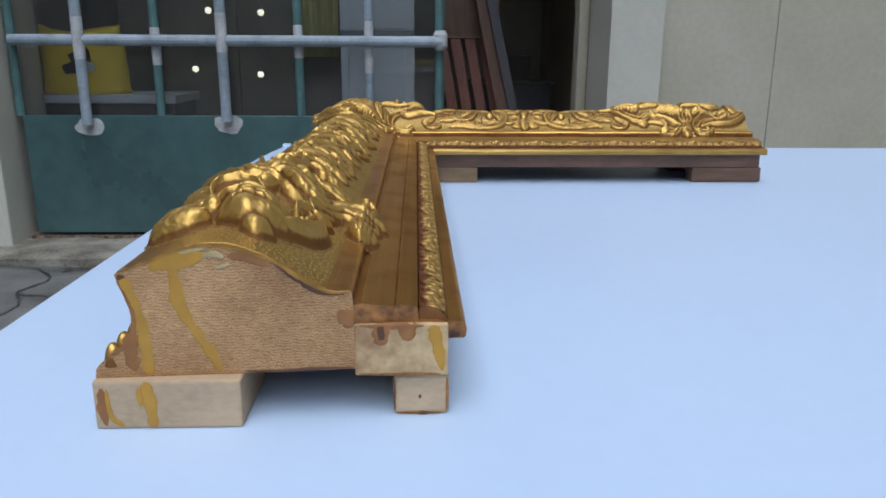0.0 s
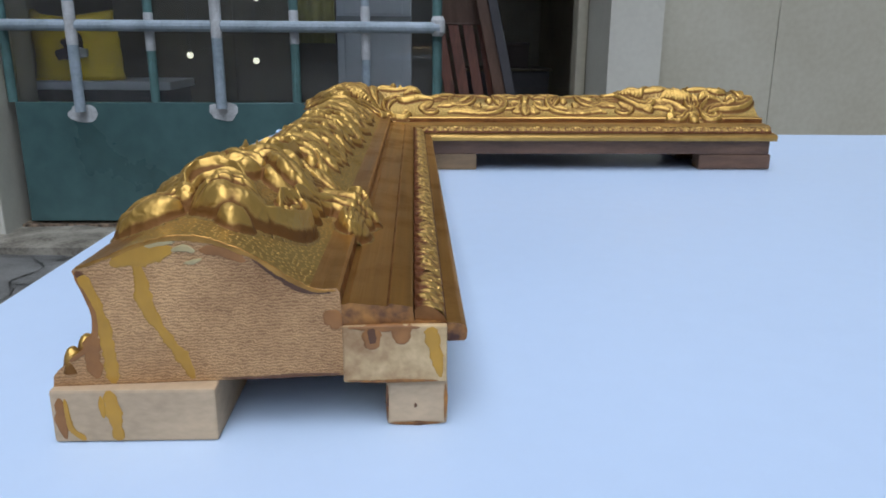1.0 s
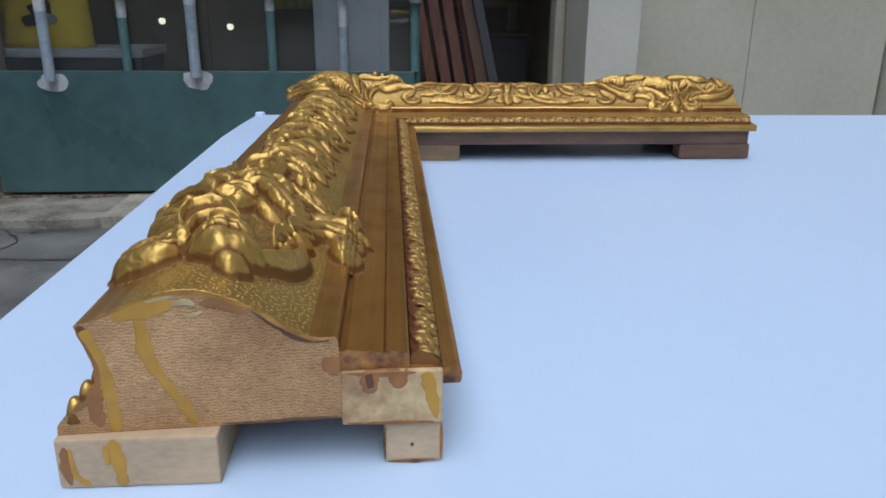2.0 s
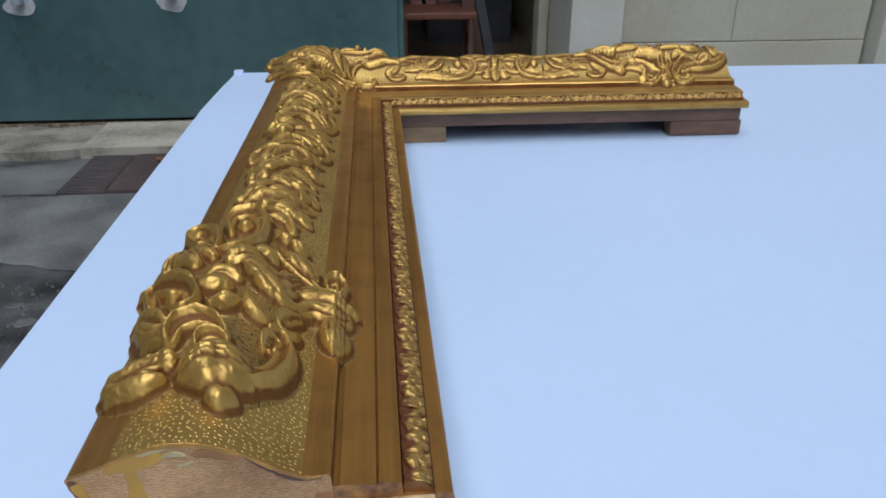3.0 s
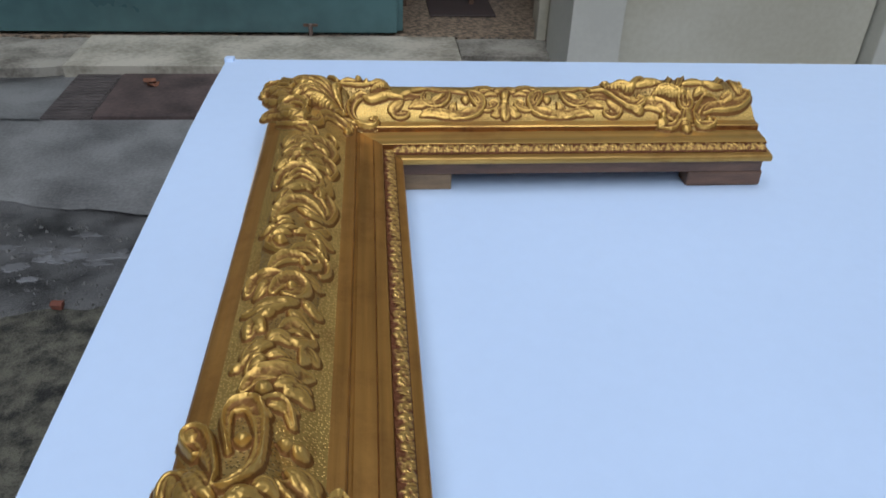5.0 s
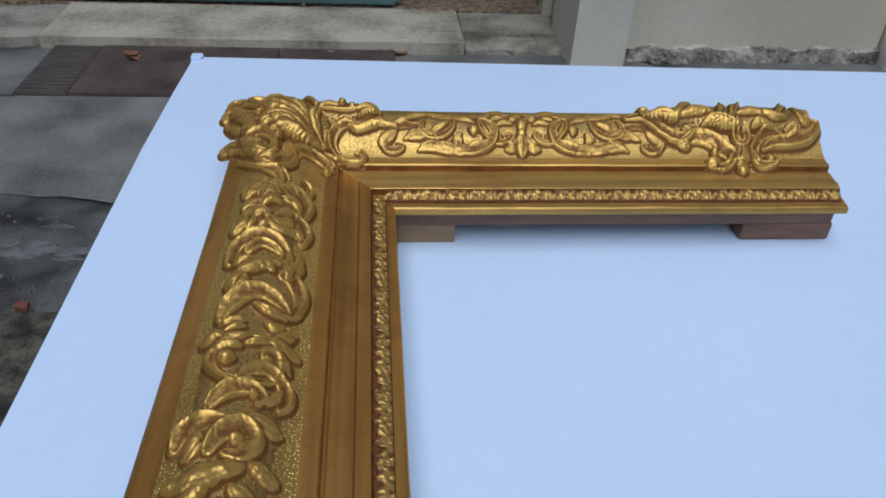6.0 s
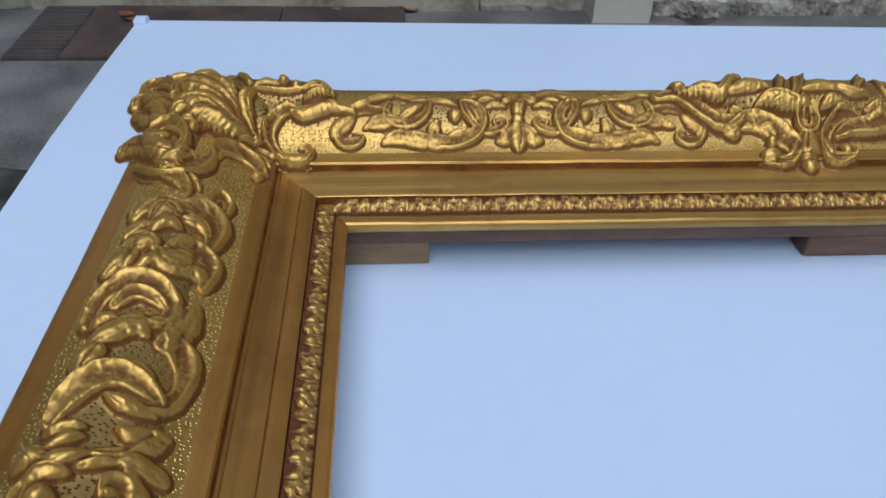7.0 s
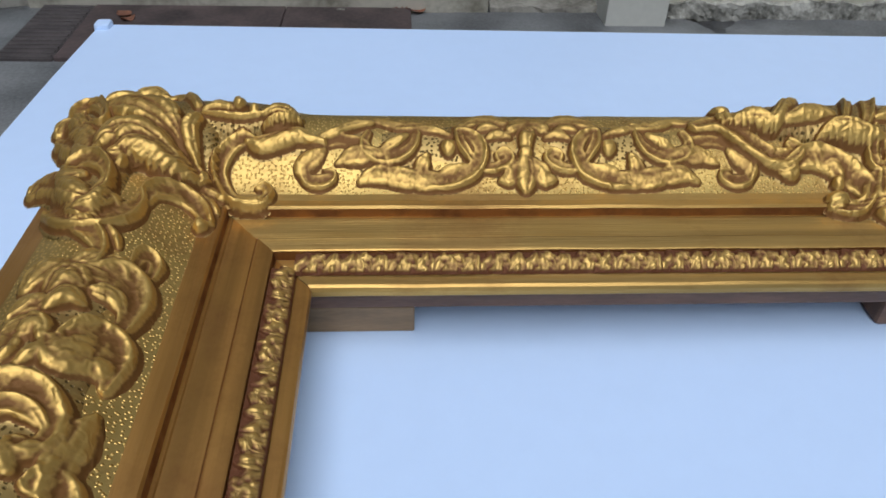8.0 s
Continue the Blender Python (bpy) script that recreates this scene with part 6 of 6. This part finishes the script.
def gate():
    g = empty("iron_gate", (-0.95, GATE_Y, SILL))
    tagged(g, "green painted iron gate with pale barred upper half", "gate")
    inv = Matrix.Translation((0.95, -GATE_Y, -SILL))

    def add(name, bm, material, label="", parent=None):
        bmesh.ops.transform(bm, matrix=inv, verts=bm.verts)
        return part(name, bm, material, parent or g, label)
    add("panel", box(-1.985, 0.115, GATE_Y, GATE_Y + 0.035, SILL + 0.012, 0.662, 0.004), GREEN, "dark green sheet metal panel")
    add("rail", tube([(-1.99, GATE_Y - 0.025, 1.031), (0.13, GATE_Y - 0.025, 1.031)], 0.027, 12), BARPAINT, "pale blue painted horizontal bar")
    rnd = random.Random(3)
    for i, x in enumerate((-2.0, -1.652, -1.296, -0.957, -0.589, -0.237, 0.117)):
        front = i in (1, 3)
        y = GATE_Y - 0.034 if front else GATE_Y + 0.018
        foot = (0.618 if i == 1 else 0.636) if front else 0.662
        bar = add("bar", tube([(x, y, foot), (x, y, 2.59)], 0.026 if front else 0.022, 12), BARPAINT if i in (1, 3, 5) else BARGREEN)
        low, high = 1.031 - rnd.uniform(0.06, 0.16), 1.031 + rnd.uniform(0.06, 0.15)
        if 0 < i < 6:
            add("primer", tube([(x, y, low), (x, y, low + 0.01), (x, y, high - 0.01), (x, y, high)], 0.0275 if front else 0.0235, 12, taper=[0.9, 1, 1, 0.9]), PUTTY, "bare pale primer patch", bar)
        if front:
            bm = bmesh.new()
            ring = []
            for k in range(22):
                a = 2 * math.pi * k / 22
                q = 1 + 0.35 * noise.noise(Vector((math.cos(a) * 1.5, math.sin(a) * 1.5, i)))
                ring.append(bm.verts.new((x + 0.075 * q * math.cos(a), GATE_Y - 0.004, foot - 0.012 + 0.045 * q * math.sin(a))))
            bm.faces.new(ring)
            r = bmesh.ops.extrude_face_region(bm, geom=bm.faces[:])
            bmesh.ops.translate(bm, verts=[v for v in r["geom"] if isinstance(v, bmesh.types.BMVert)], vec=(0, 0.003, 0))
            bmesh.ops.recalc_face_normals(bm, faces=bm.faces[:])
            add("primer", bm, PUTTY, "pale primer round the bar's weld", bar)
    add("collar", tube([(0.122, GATE_Y - 0.012, 0.99), (0.122, GATE_Y - 0.012, 1.01), (0.122, GATE_Y - 0.012, 1.066), (0.122, GATE_Y - 0.012, 1.086)], 0.036, 12, taper=[0.7, 1, 1, 0.7]), PUTTY, "rusty pale joint collar")
    bolt = add("bolt", tube([(-0.31, GATE_Y - 0.012, SILL - 0.002), (-0.31, GATE_Y - 0.012, 0.10)], 0.010, 10), RUSTED, "rusty steel drop bolt")
    add("rust_mark", box(-0.345, -0.275, GATE_Y - 0.003, GATE_Y, 0.085, 0.10, 0.001, 1), UMBERWOOD, "rust stain by the bolt", bolt)
    add("pane", box(-1.98, 0.10, GATE_Y + 0.046, GATE_Y + 0.050, 0.665, 2.59), GLASS, "clear window glass")
    add("stile", box(0.10, 0.145, GATE_Y + 0.036, GATE_Y + 0.07, SILL + 0.012, 2.3, 0.003), GREEN)
    return g


gate()


# ---- what stands inside the shop ----
def counter():
    c = empty("counter", (-1.75, 4.5, SILL))
    tagged(c, "low grey counter inside the window", "counter")
    part("top", box(-0.72, 0.42, -0.22, 0.25, 0.655, 0.70, 0.006), LOCKER, c, "pale worn counter top")
    part("body", box(-0.70, 0.40, -0.20, 0.23, -0.004, 0.655, 0.004), SLATE, c)
    return c


counter()


def bag():
    b = empty("shopping_bag", (-1.87, 4.42, SILL + 0.702))
    tagged(b, "crumpled yellow plastic shopping bag on the counter", "bag")
    vs, fs = [], []
    n, rows = 36, 12
    for j in range(rows):
        f = j / (rows - 1)
        for k in range(n):
            a = 2 * math.pi * k / n
            wx = 0.235 * (1 - 0.07 * f) * (1 + 0.05 * math.sin(5 * a + 3 * f))
            wy = 0.085 * (1 - 0.55 * f)
            c, s = math.cos(a), math.sin(a)
            sq = (abs(c) ** 3 + abs(s) ** 3) ** (-1 / 3)
            fold = 0.012 * noise.noise(Vector((c * 3, s * 3, f * 4)))
            vs.append((wx * c * sq + fold, wy * s * sq + fold, 0.335 * f + 0.045 * f ** 4 * abs(math.cos(a)) ** 3))
    for j in range(rows - 1):
        for k in range(n):
            fs.append((j * n + k, j * n + (k + 1) % n, (j + 1) * n + (k + 1) % n, (j + 1) * n + k))
    fs.append(tuple(range(n))[::-1])
    fs.append(tuple(range((rows - 1) * n, rows * n)))
    mesh_part("body", vs, fs, YELLOW, b)
    for k, (px, pz, pr, paint, tag) in enumerate(((0.02, 0.20, 0.062, INK, "dark brown printed motif"), (-0.045, 0.14, 0.045, INK, "dark brown printed motif"), (0.06, 0.15, 0.032, PUTTY, "white printed patch"))):
        bm = bmesh.new()
        ring = []
        for n2 in range(24):
            a = 2 * math.pi * n2 / 24
            q = pr * (1 + 0.55 * noise.noise(Vector((math.cos(a) * 1.6, math.sin(a) * 1.6, k * 4))))
            ring.append(bm.verts.new((px + q * math.cos(a), -0.094 + 0.08 * pz, pz + q * math.sin(a) * 0.8)))
        bm.faces.new(ring)
        r = bmesh.ops.extrude_face_region(bm, geom=bm.faces[:])
        bmesh.ops.translate(bm, verts=[v for v in r["geom"] if isinstance(v, bmesh.types.BMVert)], vec=(0, 0.02, 0))
        bmesh.ops.recalc_face_normals(bm, faces=bm.faces[:])
        part("print", bm, paint, b, tag)
    return b


bag()


def cupboard():
    c = empty("cupboard", (-1.15, 5.05, SILL))
    tagged(c, "tall dark wooden cupboard against the gloom", "cupboard")
    part("body", box(-0.75, 0.78, 0.02, 0.45, -0.004, 2.1, 0.01), ROOMDARK, c)
    for k in (0, 1):
        part("door", box(-0.74 + 0.76 * k, 0.005 + 0.76 * k, -0.005, 0.02, 0.03, 2.05, 0.006), ROOMDARK, c)
    return c


cupboard()


# a glowing sphere for a bright dot in the window; cap and cord are added
def bulb(x, z, y=4.72, r=0.020):
    b = empty("bright_dot", (x, y, z))
    tagged(b, "small glowing sphere for a bright dot in the shop window", "lamp", "small bulbs in the shop")
    bm = bmesh.new()
    bmesh.ops.create_uvsphere(bm, u_segments=12, v_segments=8, radius=r)
    part("globe", bm, DOT_GLOW, b, smooth=True)
    part("cap", tube([(0, 0, r * 0.8), (0, 0, r * 1.6)], r * 0.55, 8), SLATE, b)
    part("cord", tube([(0, 0, r * 1.5), (0, 0.0, 3.0 - z)], 0.003, 6), SLATE, b)


bulb(-1.235, 1.215)
bulb(-0.925, 1.205)
bulb(-1.335, 0.875)
bulb(-0.945, 0.845)


def curtain():
    vs, fs = [], []
    n, rows = 26, 8
    for j in range(rows):
        for i in range(n):
            s = i / (n - 1)
            vs.append((-0.70 + 0.24 * s, 4.62 + 0.018 * math.sin(s * 22 + j * 0.15), 0.95 + 1.6 * j / (rows - 1)))
    for j in range(rows - 1):
        for i in range(n - 1):
            fs.append((j * n + i, j * n + i + 1, (j + 1) * n + i + 1, (j + 1) * n + i))
    ob = mesh_part("curtain", vs, fs, OLIVE)
    ob.modifiers.new("cloth", "SOLIDIFY").thickness = 0.003
    return tagged(ob, "olive green cloth curtain hanging indoors", "curtain")


curtain()
part("curtain_rod", tube([(-0.95, 4.64, 2.55), (-0.40, 4.64, 2.55)], 0.012, 10), SLATE)
tagged(bpy.data.objects["curtain_rod"], "dark curtain rod across the shop", "curtain rod")


def locker():
    c = empty("locker", (-0.225, 4.55, SILL))
    tagged(c, "tall pale grey metal locker behind the gate", "locker")
    part("body", box(-0.215, 0.215, 0.0, 0.4, -0.004, 1.95, 0.006), LOCKER, c)
    part("door", box(-0.17, 0.165, -0.014, -0.001, 0.05, 0.98, 0.004), LOCKER, c)
    part("door", box(-0.17, 0.165, -0.014, -0.001, 1.07, 1.90, 0.004), LOCKER, c)
    part("rail", box(-0.213, 0.213, -0.010, -0.001, 0.99, 1.06, 0.002), LOCKERLINE, c, "darker grey cross rail")
    return c


locker()


def chair():
    c = empty("wooden_chair", (0.36, 4.78, SILL))
    tagged(c, "red-brown wooden chair with slatted back and carved crest", "chair")
    for k in range(4):
        x = -0.135 + k * 0.088
        bm = box(x - 0.032, x + 0.032, -0.012, 0.012, 0.0, 0.62, 0.004)
        bmesh.ops.transform(bm, matrix=Matrix.Translation((0.035, 0, 0.44)) @ Matrix.Rotation(radians(-10), 4, "Y") @ Matrix.Rotation(radians(-6), 4, "X"), verts=bm.verts)
        part("slat", bm, REDWOOD, c)
    vs, fs = [], []
    bm = box(-0.22, 0.16, 0.045, 0.085, 1.02, 1.30, 0.014, 3)
    bmesh.ops.subdivide_edges(bm, edges=bm.edges[:], cuts=3, use_grid_fill=True)
    for v in bm.verts:
        v.co.y -= 0.012 * abs(math.sin(v.co.x * 40) * math.sin(v.co.z * 42))
    part("crest", bm, UMBERWOOD, c, "dark carved crest rail")
    part("seat", box(-0.22, 0.22, -0.36, 0.03, 0.40, 0.44, 0.01), REDWOOD, c)
    for x in (-0.19, 0.19):
        for y in (-0.33, 0.0):
            part("leg", tube([(x, y, -0.004), (x, y, 0.40)], 0.02, 10, taper=[0.7, 1.0]), UMBERWOOD, c)
    return c


chair()


def board(x0, x1, y, tilt, w, z1, material, label):
    """A board leaning sideways."""
    bm = box(-w / 2, w / 2, -0.015, 0.015, 0.0, z1, 0.004)
    ob = part("leaning_board", bm, material)
    ob.matrix_basis = Matrix.Translation((x0, y, SILL - 0.002)) @ Matrix.Rotation(tilt, 4, "Y")
    return tagged(ob, label, "board", "boards leaning in the doorway")


board(0.73, 0, 4.62, radians(-13.0), 0.055, 1.7, SLATE, "long grey board leaning in the dark doorway")
board(0.655, 0, 4.66, radians(-12.0), 0.07, 1.75, UMBERWOOD, "long dark wooden board leaning in the doorway")

box_thing = empty("cardboard_box", (0.74, 6.2, SILL))
tagged(box_thing, "black box on a low dark chest", "box")
part("case", box(-0.15, 0.16, -0.15, 0.15, 0.72, 0.90, 0.008), INK, box_thing)
part("lid", box(-0.155, 0.165, -0.155, 0.155, 0.88, 0.915, 0.006), INK, box_thing)
chest = empty("chest", (0.75, 6.2, SILL))
tagged(chest, "low dark grey chest at the back of the shop", "chest")
part("body", box(-0.35, 0.3, -0.25, 0.3, -0.004, 0.70, 0.01), SLATE, chest)
part("top", box(-0.37, 0.32, -0.27, 0.32, 0.70, 0.72, 0.005), ROOMDARK, chest)

mat_thing = part("door_mat", box(0.30, 0.66, 4.23, 4.60, SILL - 0.003, SILL + 0.010, 0.004), INK)
tagged(mat_thing, "dark rubber door mat on the terrazzo floor", "mat")
